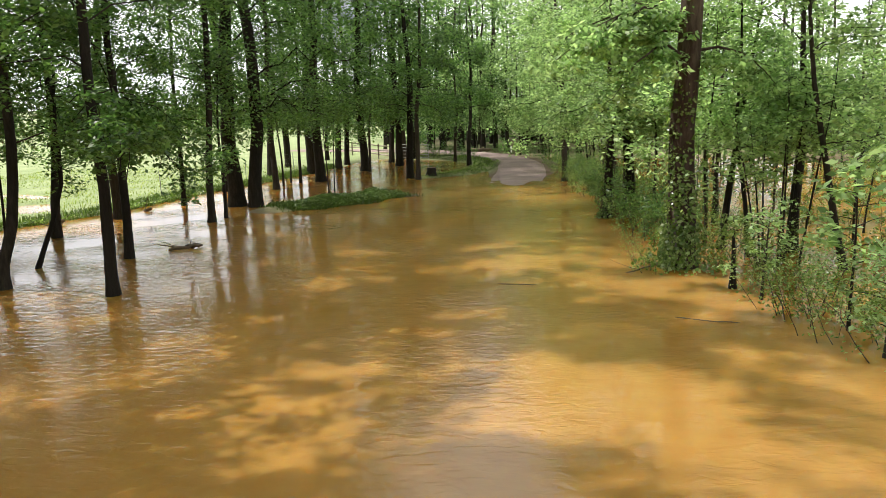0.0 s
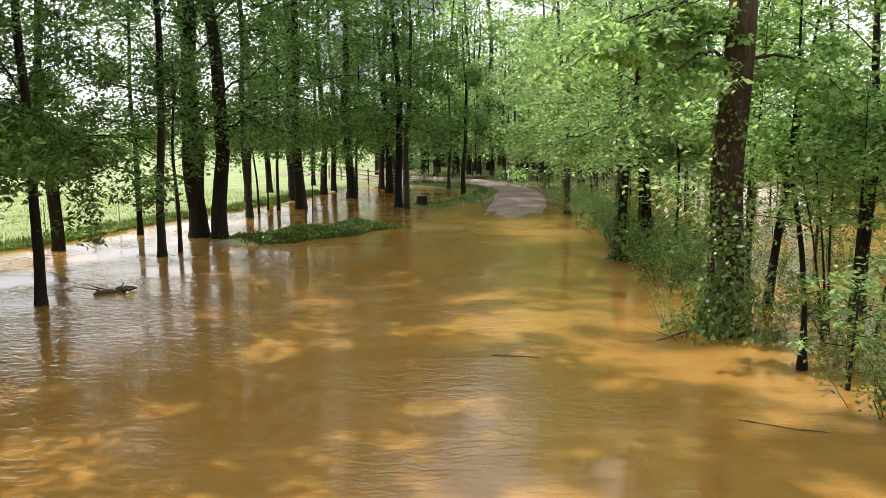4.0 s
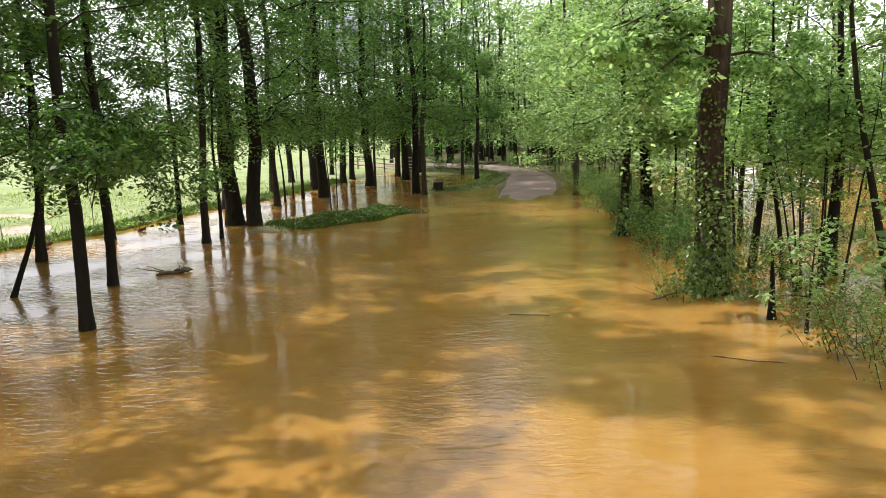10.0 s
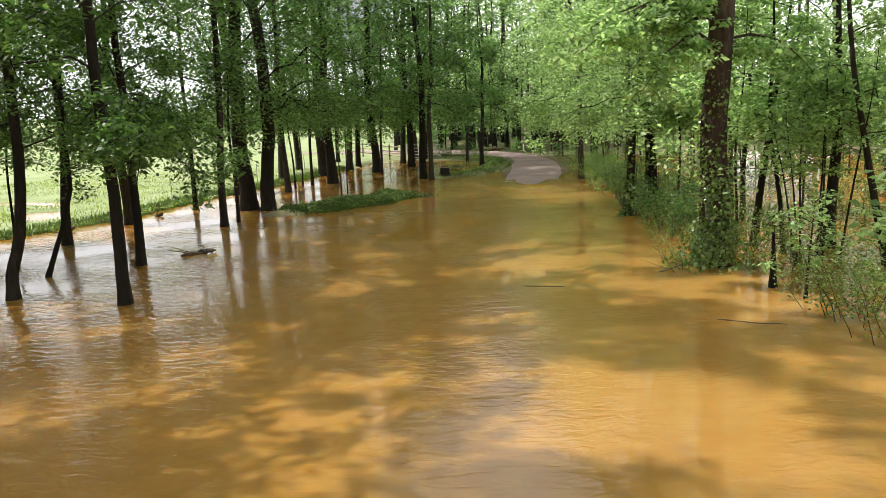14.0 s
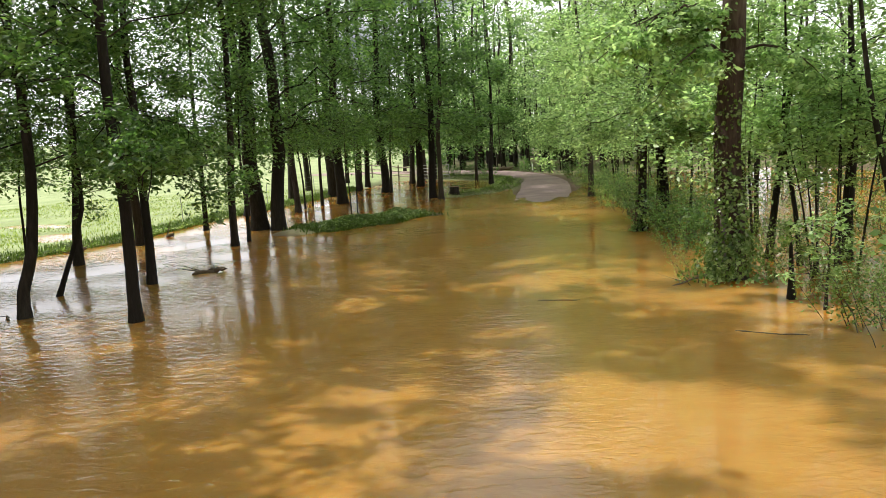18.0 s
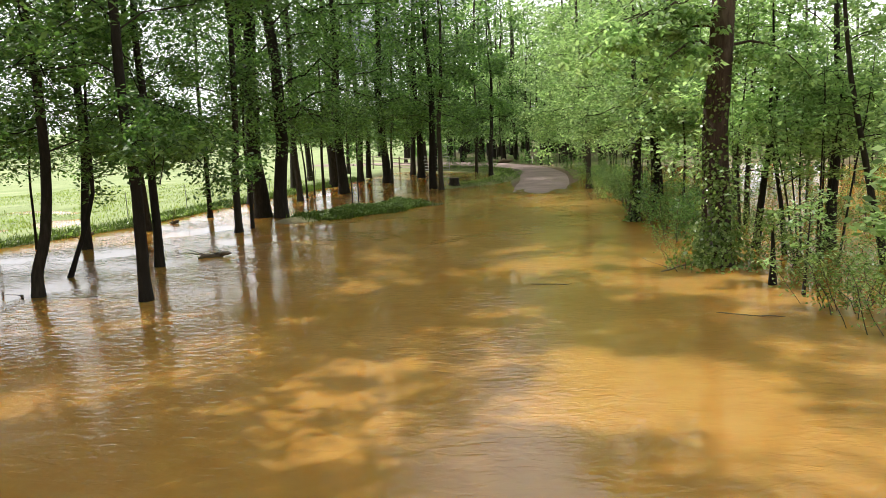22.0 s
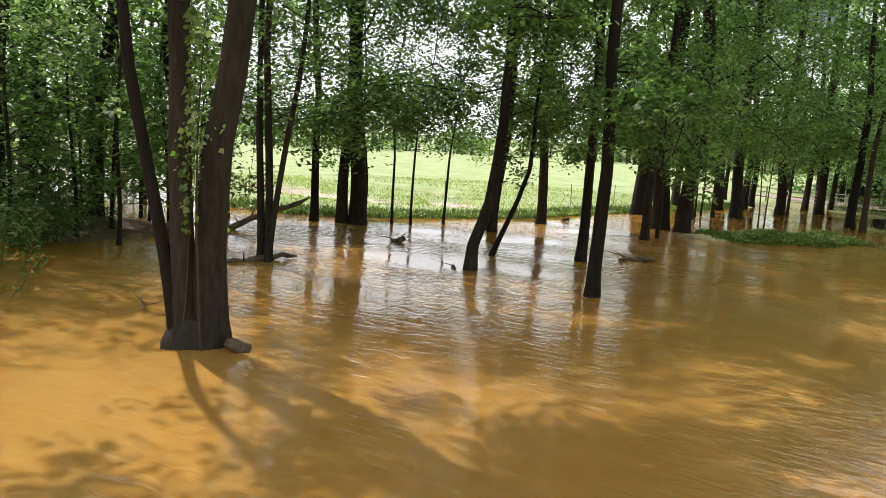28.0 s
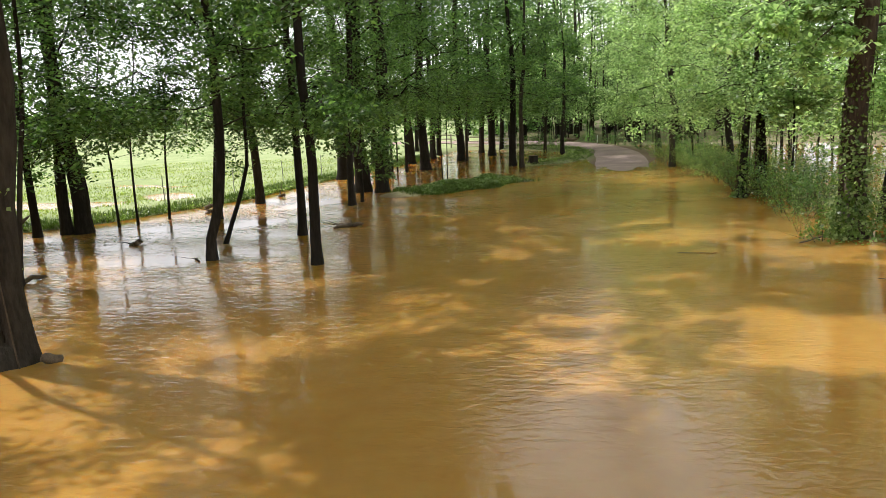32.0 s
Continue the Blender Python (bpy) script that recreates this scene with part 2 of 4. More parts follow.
def tube(points, radii, sides=8, rough=0.0, rng=None):
    """Verts and quads of a bent, tapering tube with an uneven skin, closed at its end by narrowing."""
    pts = np.asarray(points, float)
    n = len(pts)
    tang = np.gradient(pts, axis=0)
    tang /= np.linalg.norm(tang, axis=1)[:, None] + 1e-9
    ref = np.array([0.0, 1.0, 0.0]) if abs(tang[0, 1]) < 0.9 else np.array([1.0, 0.0, 0.0])
    u = np.cross(tang, ref)
    u /= np.linalg.norm(u, axis=1)[:, None] + 1e-9
    w = np.cross(tang, u)
    ang = np.linspace(0, 2 * np.pi, sides, endpoint=False)
    r = np.asarray(radii, float)[:, None] * np.ones((1, sides))
    if rough and rng is not None:
        lobes = 1 + rough * rng.normal(size=sides)
        r = r * lobes * (1 + 0.5 * rough * rng.normal(size=(n, sides)))
    v = pts[:, None, :] + r[:, :, None] * (np.cos(ang)[None, :, None] * u[:, None, :] + np.sin(ang)[None, :, None] * w[:, None, :])
    i = np.arange(n - 1)[:, None] * sides
    j = np.arange(sides)[None, :]
    k = (j + 1) % sides
    f = np.stack([i + j, i + k, i + sides + k, i + sides + j], -1).reshape(-1, 4)
    return v.reshape(-1, 3), f


def join(pieces):
    vs, fs, at = [], [], 0
    for v, f in pieces:
        vs.append(v)
        fs.append(f + at)
        at += len(v)
    return np.concatenate(vs), np.concatenate(fs)


def leaves(centres, spread, count, size, rng, flat=0.5, droop=0.25, narrow=0.5):
    """Kite-shaped, slightly folded blades scattered round each centre: one quad a leaf."""
    c = np.repeat(np.asarray(centres, float), count, axis=0)
    n = len(c)
    sp = np.repeat(np.broadcast_to(np.asarray(spread, float), (len(centres),)), count)
    off = rng.normal(size=(n, 3))
    off /= np.linalg.norm(off, axis=1)[:, None] + 1e-9
    off *= (rng.random(n) ** 0.7)[:, None]
    off[:, 2] *= flat
    p = c + off * sp[:, None]
    a = rng.random(n) * 2 * np.pi
    out = np.stack([np.cos(a), np.sin(a), -droop + 0.45 * rng.normal(size=n)], 1)
    out /= np.linalg.norm(out, axis=1)[:, None]
    side = np.cross(out, np.array([0, 0, 1.0]) + 0.55 * rng.normal(size=(n, 3)))
    side /= np.linalg.norm(side, axis=1)[:, None] + 1e-9
    s = size * (0.6 + 0.62 * rng.random(n))[:, None]
    w = s * narrow * 0.5
    nrm = np.cross(side, out)
    v = np.stack([p, p + out * s * 0.5 + side * w + nrm * w * 0.25, p + out * s, p + out * s * 0.5 - side * w + nrm * w * 0.25], 1)
    f = np.arange(4 * n).reshape(n, 4)
    return v.reshape(-1, 3), f


# ---- ground ----
def seg_dist(x, y, pts):
    """Distance to a polyline and the side on which a point lies (positive: left of its run)."""
    best = np.full(np.shape(x), 1e9)
    side = np.zeros(np.shape(x))
    for (ax, ay), (bx, by) in zip(pts[:-1], pts[1:]):
        dx, dy = bx - ax, by - ay
        t = np.clip(((x - ax) * dx + (y - ay) * dy) / (dx * dx + dy * dy), 0, 1)
        ex, ey = x - ax - t * dx, y - ay - t * dy
        d = np.hypot(ex, ey)
        s = dx * (y - ay) - dy * (x - ax)
        side = np.where(d < best, s, side)
        best = np.minimum(best, d)
    return best, side


def smooth(a, b, x):
    t = np.clip((x - a) / (b - a), 0, 1)
    return t * t * (3 - 2 * t)


FIELD_EDGE = [(-140.00, 95.00), (-60.03, 48.99), (-30.00, 28.50), (-22.04, 21.30), (-18.67, 21.11), (-16.46, 23.12), (-13.38, 29.14), (-11.97, 36.86), (-9.85, 43.42), (-7.54, 53.56), (-6.01, 67.61), (-4.02, 79.07), (-0.02, 95.97), (6.00, 140.00)]
ROAD_LINE = [(0.48, -29.57), (0.78, 0.32), (2.04, 20.31), (3.40, 37.37), (4.59, 44.36), (4.99, 50.49), (4.70, 55.00), (3.20, 60.15), (0.49, 64.37), (-3.01, 67.93), (-8.02, 71.37), (-16.03, 75.24)]
VERGE = [(-1.25, 42.10), (0.90, 43.72), (2.28, 47.97), (2.89, 51.49), (2.60, 54.65), (1.19, 58.07), (-2.00, 61.75)]
PUDDLES = [([(-29.00, 32.00), (-24.01, 29.47), (-20.49, 28.94)], 1.5), ([(-18.60, 32.59), (-17.14, 30.44)], 0.9), ([(-24.04, 38.71), (-19.54, 36.28)], 0.9)]
ISLAND = [(-6.45, 29.11), (-4.71, 30.70), (-2.77, 33.05)]


def lumps(x, y, k, seed):
    rng = np.random.default_rng(seed)
    z = np.zeros(np.shape(x))
    for i in range(7):
        a, b, ph = rng.normal() * k, rng.normal() * k, rng.random() * 6.28
        z = z + np.sin(a * x + b * y + ph)
    return z / 4.0


def ground_z(x, y):
    x, y = np.asarray(x, float), np.asarray(y, float)
    fd, fs = seg_dist(x, y, FIELD_EDGE)
    field = np.where(fs > 0, fd, -fd)
    z = -0.55 + 0.08 * lumps(x, y, 0.5, 1)
    pas = np.minimum(0.16, 0.15 * field) + 0.02 * np.maximum(field - 45, 0) * 0.8 + 0.055 * lumps(x, y, 0.30, 2) + 0.02 * lumps(x, y, 1.4, 3)
    for line, wide in PUDDLES:
        pd, _ = seg_dist(x, y, line)
        pas = pas - 0.34 * np.exp(-(pd / wide) ** 2) * (1 + 0.4 * lumps(x, y, 0.9, 10))
    z = np.where(field > -3, np.maximum(z, np.where(field > 0, pas, 0.2 * field)), z)
    rd, _ = seg_dist(x, y, ROAD_LINE)
    rise = 0.013 * (y - 40.5)
    z = np.maximum(z, np.where((rd < 9) & (y > 30), np.clip(rise, -0.4, 2.0) - 0.12 * np.maximum(rd - 1.6, 0), -9))
    vd, _ = seg_dist(x, y, VERGE)
    z = np.maximum(z, 0.09 + np.maximum(0, rise * 0.8) - 0.3 * np.maximum(vd - 0.3, 0) + 0.03 * lumps(x, y, 1.5, 4))
    idd, _ = seg_dist(x, y, ISLAND)
    z = np.maximum(z, 0.1 - 0.2 * np.maximum(idd - 0.75, 0) + 0.07 * lumps(x, y, 1.7, 5))
    # woods: hummocks under the right bank, dry floor far behind it, a bank in the left corner
    bank = np.exp(-((x - (4.9 + 0.02 * y)) / 0.8) ** 2) * smooth(6, 9, y)
    z = np.maximum(z, -0.27 + 0.18 * bank + 0.08 * lumps(x, y, 1.3, 6) - 0.4 * smooth(1.5, 3, np.abs(x - (4.9 + 0.02 * y))))
    z = np.maximum(z, np.where(x > 7, -0.5 + 0.012 * np.maximum(x - 10, 0) + 0.014 * np.maximum(y - 22, 0) + 0.07 * lumps(x, y, 0.8, 7), -9))
    z = np.maximum(z, np.where(y > 56, 0.02 * (y - 62), -9))
    corner = smooth(0, 7, -15.0 - x + 0.25 * (y - 6)) * smooth(19, 14, y)
    z = np.maximum(z, -0.5 + 0.8 * corner + 0.06 * lumps(x, y, 0.9, 8))
    far = np.hypot(x, y)
    return z + 0.004 * np.maximum(far - 220, 0)


def axis(parts):
    out = []
    for a, b, s in parts:
        out += list(np.arange(a, b, s))
    return np.array(out + [parts[-1][1]])


gx = axis([(-2600, -400, 220), (-400, -120, 20), (-120, -40, 2.5), (-40, -20, 0.8), (-20, 10, 0.5), (10, 40, 1.5), (40, 120, 8), (120, 400, 40), (400, 2600, 220)])
gy = axis([(-2600, -400, 220), (-400, -60, 20), (-60, 0, 3), (0, 70, 0.6), (70, 130, 1.5), (130, 400, 15), (400, 2600, 220)])
GX, GY = np.meshgrid(gx, gy)
GZ = ground_z(GX, GY)
ny, nx = GX.shape
ii = (np.arange(ny - 1)[:, None] * nx + np.arange(nx - 1)[None, :])
gf = np.stack([ii, ii + 1, ii + nx + 1, ii + nx], -1).reshape(-1, 4)


def ground_material():
    m, nt, bsdf, out = material("ground_soil_and_grass")
    geo = nt.nodes.new("ShaderNodeNewGeometry")
    att = nt.nodes.new("ShaderNodeAttribute")
    att.attribute_name = "turf"
    n1 = node(nt, "ShaderNodeTexNoise", [("Vector", geo.outputs["Position"])], Scale=0.35, Detail=5.0)
    n2 = node(nt, "ShaderNodeTexNoise", [("Vector", geo.outputs["Position"])], Scale=9.0, Detail=6.0, Roughness=0.7)
    a = node(nt, "ShaderNodeMath", [(0, n1.outputs["Fac"]), (1, n2.outputs["Fac"])])
    a.operation = "ADD"
    b = node(nt, "ShaderNodeMath", [(0, a.outputs[0])])
    b.operation, b.inputs[1].default_value = "MULTIPLY", 0.5
    turf = ramp(nt, b.outputs[0], [(0.3, (0.15, 0.205, 0.066)), (0.5, (0.24, 0.30, 0.115)), (0.7, (0.37, 0.40, 0.215))])
    soil = ramp(nt, b.outputs[0], [(0.3, (0.06, 0.035, 0.018)), (0.5, (0.12, 0.075, 0.04)), (0.7, (0.19, 0.13, 0.075))])
    mx = node(nt, "ShaderNodeMix")
    mx.data_type = "RGBA"
    nt.links.new(att.outputs["Fac"], mx.inputs[0])
    nt.links.new(soil, mx.inputs[6])
    nt.links.new(turf, mx.inputs[7])
    nt.links.new(mx.outputs[2], bsdf.inputs["Base Color"])
    bsdf.inputs["Roughness"].default_value = 0.9
    bp = node(nt, "ShaderNodeBump", [("Height", n2.outputs["Fac"])], Strength=0.7, Distance=0.06)
    nt.links.new(bp.outputs[0], bsdf.inputs["Normal"])
    return m


ground = mesh_object("ground", np.stack([GX, GY, GZ], -1).reshape(-1, 3), gf, ground_material())
fdist, fside = seg_dist(GX, GY, FIELD_EDGE)
vdist, _ = seg_dist(GX, GY, VERGE)
idist, _ = seg_dist(GX, GY, ISLAND)
turf = np.maximum.reduce([smooth(-0.5, 1.0, np.where(fside > 0, fdist, -fdist)), 0.45 * smooth(2.0, 1.0, vdist), 0.35 * smooth(1.8, 0.8, idist)])
rgap, rside = seg_dist(GX, GY, ROAD_LINE)
# turf cut back beside the far lane: the wood's shade put into the ground colour
turf = np.maximum(turf, smooth(44, 54, GY) * np.where(rside > 0, 0.6, 0.3) * smooth(1.6, 2.4, rgap) * smooth(400, 150, GY))
att = ground.data.attributes.new("turf", "FLOAT", "POINT")
att.data.foreach_set("value", turf.ravel().astype(np.float32))
tagged(ground, "muddy woodland floor rising into bright green pasture", "ground", kind="structure")

# flood water: one level sheet, over which the higher ground stands
wx, wy = axis([(-140, 60, 10)]), axis([(-80, 110, 10)])
WX, WY = np.meshgrid(wx, wy)
jj = (np.arange(len(wy) - 1)[:, None] * len(wx) + np.arange(len(wx) - 1)[None, :])
wf = np.stack([jj, jj + 1, jj + len(wx) + 1, jj + len(wx)], -1).reshape(-1, 4)
water = mesh_object("water", np.stack([WX, WY, WX * 0], -1).reshape(-1, 3), wf, WATER)
tagged(water, "muddy orange-brown flood water with ripples over the road", "flood water", kind="structure")


def line_at(pts, s):
    """Points evenly along a smoothed line."""
    p = np.array(pts, float)
    d = np.concatenate([[0], np.cumsum(np.hypot(*np.diff(p, axis=0).T))])
    q = np.linspace(0, d[-1], s)
    x, y = np.interp(q, d, p[:, 0]), np.interp(q, d, p[:, 1])
    k = np.ones(9) / 9
    xs, ys = np.convolve(np.pad(x, 4, "edge"), k, "valid"), np.convolve(np.pad(y, 4, "edge"), k, "valid")
    return np.stack([xs, ys], 1)


rl = line_at(ROAD_LINE, 160)
rt = np.gradient(rl, axis=0)
rt /= np.linalg.norm(rt, axis=1)[:, None]
rn = np.stack([-rt[:, 1], rt[:, 0]], 1)
cross = np.array([-1.65, -1.35, -0.9, -0.45, 0, 0.45, 0.9, 1.35, 1.65])
rng = np.random.default_rng(3)
wob = np.convolve(rng.normal(size=160) * 0.25, np.ones(5) / 5, "same")
rv = []
for c in cross:
    q = rl + rn * (c * (1 + 0.15 * wob))[:, None]
    crown = 0.06 - 0.03 * (c / 1.4) ** 2 - (0.09 if abs(c) > 1.5 else 0.0) - 0.025 * math.exp(-((abs(c) - 0.8) / 0.3) ** 2)
    zz = np.where(q[:, 1] > 30, np.clip(0.013 * (q[:, 1] - 40.5), -0.4, 2.0), -0.4) + crown + 0.012 * lumps(q[:, 0], q[:, 1], 1.2, 9)
    rv.append(np.stack([q[:, 0], q[:, 1], zz], 1))
rv = np.stack(rv, 1)
kk = np.arange(159)[:, None] * len(cross) + np.arange(len(cross) - 1)[None, :]
rf = np.stack([kk, kk + 1, kk + len(cross) + 1, kk + len(cross)], -1).reshape(-1, 4)
road = mesh_object("road", rv.reshape(-1, 3), rf, ROAD)
tagged(road, "pinkish-brown gravel lane climbing out of the flood water", "road", kind="structure")


# ---- trees ----
def spine(base, height, lean, wig, rng, n=14, bow=()):
    """A trunk's middle line from below the water to its top. bow: (height, dx, dy) by which it strays."""
    z = np.concatenate([[-0.7, -0.2], np.linspace(0.02, 1.0, 5), np.linspace(1.4, height, n)])
    ph = rng.random(4) * 6.28
    zz = np.maximum(z, 0)
    grow = np.minimum(1, zz / 3)
    x = base[0] + lean[0] * zz + wig * (np.sin(0.55 * zz + ph[0]) - np.sin(ph[0])) * grow + 0.25 * wig * np.sin(1.7 * zz + ph[2]) * grow
    y = base[1] + lean[1] * zz + wig * (np.sin(0.5 * zz + ph[1]) - np.sin(ph[1])) * grow + 0.25 * wig * np.sin(1.5 * zz + ph[3]) * grow
    if bow:
        b = np.array([(0, 0, 0), *bow], float)
        x, y = x + np.interp(zz, b[:, 0], b[:, 1]), y + np.interp(zz, b[:, 0], b[:, 2])
    return np.stack([x, y, z], 1)


def stuff(ob):
    return tagged(ob, kind="stuff")


def tree(base, height=14.0, radius=0.16, lean=(0, 0), wig=0.12, crown_from=2.8, spread=2.8, limbs=11, clumps=60, per=130, size=0.155,
         leaf=None, bark=None, seed=0, bow=(), stems=(), label="", clump_r=0.75, top_size=0.26, top_from=8.5, toward=(0, 0), group="", name="tree", flat=0.72, shallow=0.0, bias=1.9, boughs=()):
    """A tree: one or more trunks with flared feet, limbs, twigs, and a crown of sprays of leaves hung on the limbs.
    stems: further trunks as (dx, dy, share of radius, lean x, lean y). toward: where the limbs reach.
    boughs: low limbs that hang, as (height, compass angle, reach, drop, leaf size)."""
    rng = np.random.default_rng(seed)
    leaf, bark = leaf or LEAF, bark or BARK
    root = empty(name, (base[0], base[1], 0))
    inv = np.array([base[0], base[1], 0.0])
    centres, twigs = [], []
    all_stems = [(0, 0, 1.0, *lean), *stems]
    for si, (sx, sy, share, lx, ly) in enumerate(all_stems):
        hh = height * (1.0 if si == 0 else 0.8 + 0.2 * share)
        sp = spine((base[0] + sx, base[1] + sy), hh, (lx, ly), wig, rng, max(8, int(hh * 1.2)), bow if si == 0 else ())
        sp0 = sp if si == 0 else sp0
        zz = np.maximum(sp[:, 2], 0)
        r = radius * share * ((1 - zz / (hh * 1.05)).clip(0.02) ** 0.7 + 0.26 * np.exp(-zz / 0.2) + 0.1 * np.exp(-zz / 1.0))
        v, f = tube(sp - inv, r, 14 if radius * share > 0.09 else 8, 0.06, rng)
        mesh_object("trunk", v, f, bark, root)
        nl = limbs if si == 0 else max(3, limbs // 2)
        for k in range(nl):
            h = crown_from + (hh * 0.97 - crown_from) * ((k + rng.random()) / nl) ** bias
            p0 = np.array([np.interp(h, sp[:, 2], sp[:, i]) for i in range(3)])
            a = rng.random() * 1.5 + k * 2.4 + seed
            reach = spread * (0.6 + 0.55 * rng.random()) * (1 - 0.25 * (h - crown_from) / (hh - crown_from + 0.1))
            d = np.array([math.cos(a), math.sin(a)]) + np.array(toward)
            d /= np.linalg.norm(d) + 1e-6
            t = np.linspace(0, 1, 7)
            low = h < crown_from + 1.5
            rise = reach * ((0.05 if low else 0.3) + 0.4 * rng.random())
            pts = np.stack([p0[0] + d[0] * reach * t, p0[1] + d[1] * reach * t, p0[2] + rise * t ** 0.8 - (0.4 if low else 0.22) * reach * t ** 2.5], 1)
            pts[1:-1] += rng.normal(size=(5, 3)) * 0.035 * reach
            r0 = max(0.013, 0.2 * radius * share * (1 - 0.6 * h / hh))
            v, f = tube(pts - inv, r0 * (1 - 0.85 * t), 6)
            mesh_object("limb", v, f, bark, root)
            m = max(2, int(round(clumps / limbs)))
            for q in range(m):
                tt = 0.25 + 0.75 * (q + rng.random()) / m
                c = np.array([np.interp(tt, t, pts[:, i]) for i in range(3)])
                e = c + rng.normal(size=3) * np.array([0.6, 0.6, 0.5]) * spread * 0.2
                e[2] -= shallow * rng.random()
                centres.append(e)
                w = np.linspace(0, 1, 3)
                twigs.append(tube((c[None] * (1 - w[:, None]) + e[None] * w[:, None] + rng.normal(size=(3, 3)) * 0.03) - inv, 0.011 * (1.2 - w), 3))
    v, f = join(twigs)
    stuff(mesh_object("twig_mass", v, f, bark, root))
    c = np.array(centres) - inv
    hi = c[:, 2] > top_from
    crowns = []
    if (~hi).any():
        crowns.append(leaves(c[~hi], clump_r * (0.7 + 0.6 * rng.random((~hi).sum())), per, size, rng, flat))
    if hi.any():
        crowns.append(leaves(c[hi], 1.15 * clump_r * (0.7 + 0.6 * rng.random(hi.sum())), max(20, int(per * 0.42)), 1.12 * top_size, rng, flat))
    for h, a, reach, drop, blade in boughs:
        p0 = np.array([np.interp(h, sp0[:, 2], sp0[:, i]) for i in range(3)])
        d = np.array([math.cos(radians(a)), math.sin(radians(a))])
        t = np.linspace(0, 1, 8)
        pts = np.stack([p0[0] + d[0] * reach * t, p0[1] + d[1] * reach * t, p0[2] + 0.35 * reach * t - (drop + 0.35 * reach) * t ** 2.2], 1)
        pts[1:-1] += rng.normal(size=(6, 3)) * 0.03 * reach
        v, f = tube(pts - inv, max(0.012, 0.13 * radius) * (1.05 - 0.9 * t), 5)
        mesh_object("limb", v, f, bark, root)
        sprigs, ends = [], []
        for q in np.linspace(0.25, 1.0, int(5 + 6 * reach)):
            c = np.array([np.interp(q, t, pts[:, i]) for i in range(3)])
            e = c + rng.normal(size=3) * np.array([0.32, 0.32, 0.1]) - np.array([0, 0, 0.12 + 0.3 * rng.random()])
            ends += [c * 0.5 + e * 0.5, e]
            w = np.linspace(0, 1, 3)
            sprigs.append(tube((c[None] * (1 - w[:, None]) + e[None] * w[:, None]) - inv, 0.006 * (1.2 - w), 3))
        v, f = join(sprigs)
        stuff(mesh_object("twig_mass", v, f, bark, root))
        crowns.append(leaves(np.array(ends) - inv, 0.3, 26, blade, rng, 0.5, 0.5))
    v, f = join(crowns)
    stuff(mesh_object("crown", v, f, leaf, root, smooth=False))
    tagged(root, label or "slender dark-barked tree standing in the flood water", "tree", group)
    return root


def sapling(base, height, radius, lean=(0, 0), seed=0, from_=0.8, spread=0.9, clumps=22, per=60, size=0.12, leaf=None, label="", bow=(), group="", bark=None, wig=0.08):
    """A thin young tree: a crooked stem, twigs and loose sprays of leaves nearly down to its foot."""
    rng = np.random.default_rng(seed)
    root = empty("sapling", (base[0], base[1], 0))
    inv = np.array([base[0], base[1], 0.0])
    sp = spine(base, height, lean, wig, rng, 10, bow)
    zz = np.maximum(sp[:, 2], 0)
    v, f = tube(sp - inv, radius * ((1 - zz / (height * 1.04)).clip(0.03) ** 0.8 + 0.25 * np.exp(-zz / 0.15)), 7, 0.05, rng)
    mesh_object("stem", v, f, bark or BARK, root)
    centres, twigs = [], []
    for k in range(clumps):
        h = from_ + (height - from_) * ((k + rng.random()) / clumps)
        c = np.array([np.interp(h, sp[:, 2], sp[:, i]) for i in range(3)])
        a = k * 2.4 + rng.random()
        reach = spread * (0.4 + 0.8 * rng.random()) * (1.1 - 0.6 * h / height)
        e = c + np.array([math.cos(a) * reach, math.sin(a) * reach, reach * (0.5 * rng.random() - 0.05)])
        centres.append(e)
        w = np.linspace(0, 1, 3)
        twigs.append(tube((c[None] * (1 - w[:, None]) + e[None] * w[:, None] + np.array([0, 0, 0.12]) * (w * (1 - w))[:, None]) - inv, 0.009 * (1.25 - w), 3))
    v, f = join(twigs)
    stuff(mesh_object("twig_mass", v, f, bark or BARK, root))
    v, f = leaves(np.array(centres) - inv, 0.5 * spread * (0.6 + 0.7 * rng.random(clumps)), per, size, rng, 0.45)
    stuff(mesh_object("foliage", v, f, leaf or LEAF_FRESH_LIT, root, smooth=False))
    return tagged(root, label or "thin leafy sapling in the flooded woodland edge", "sapling", group)


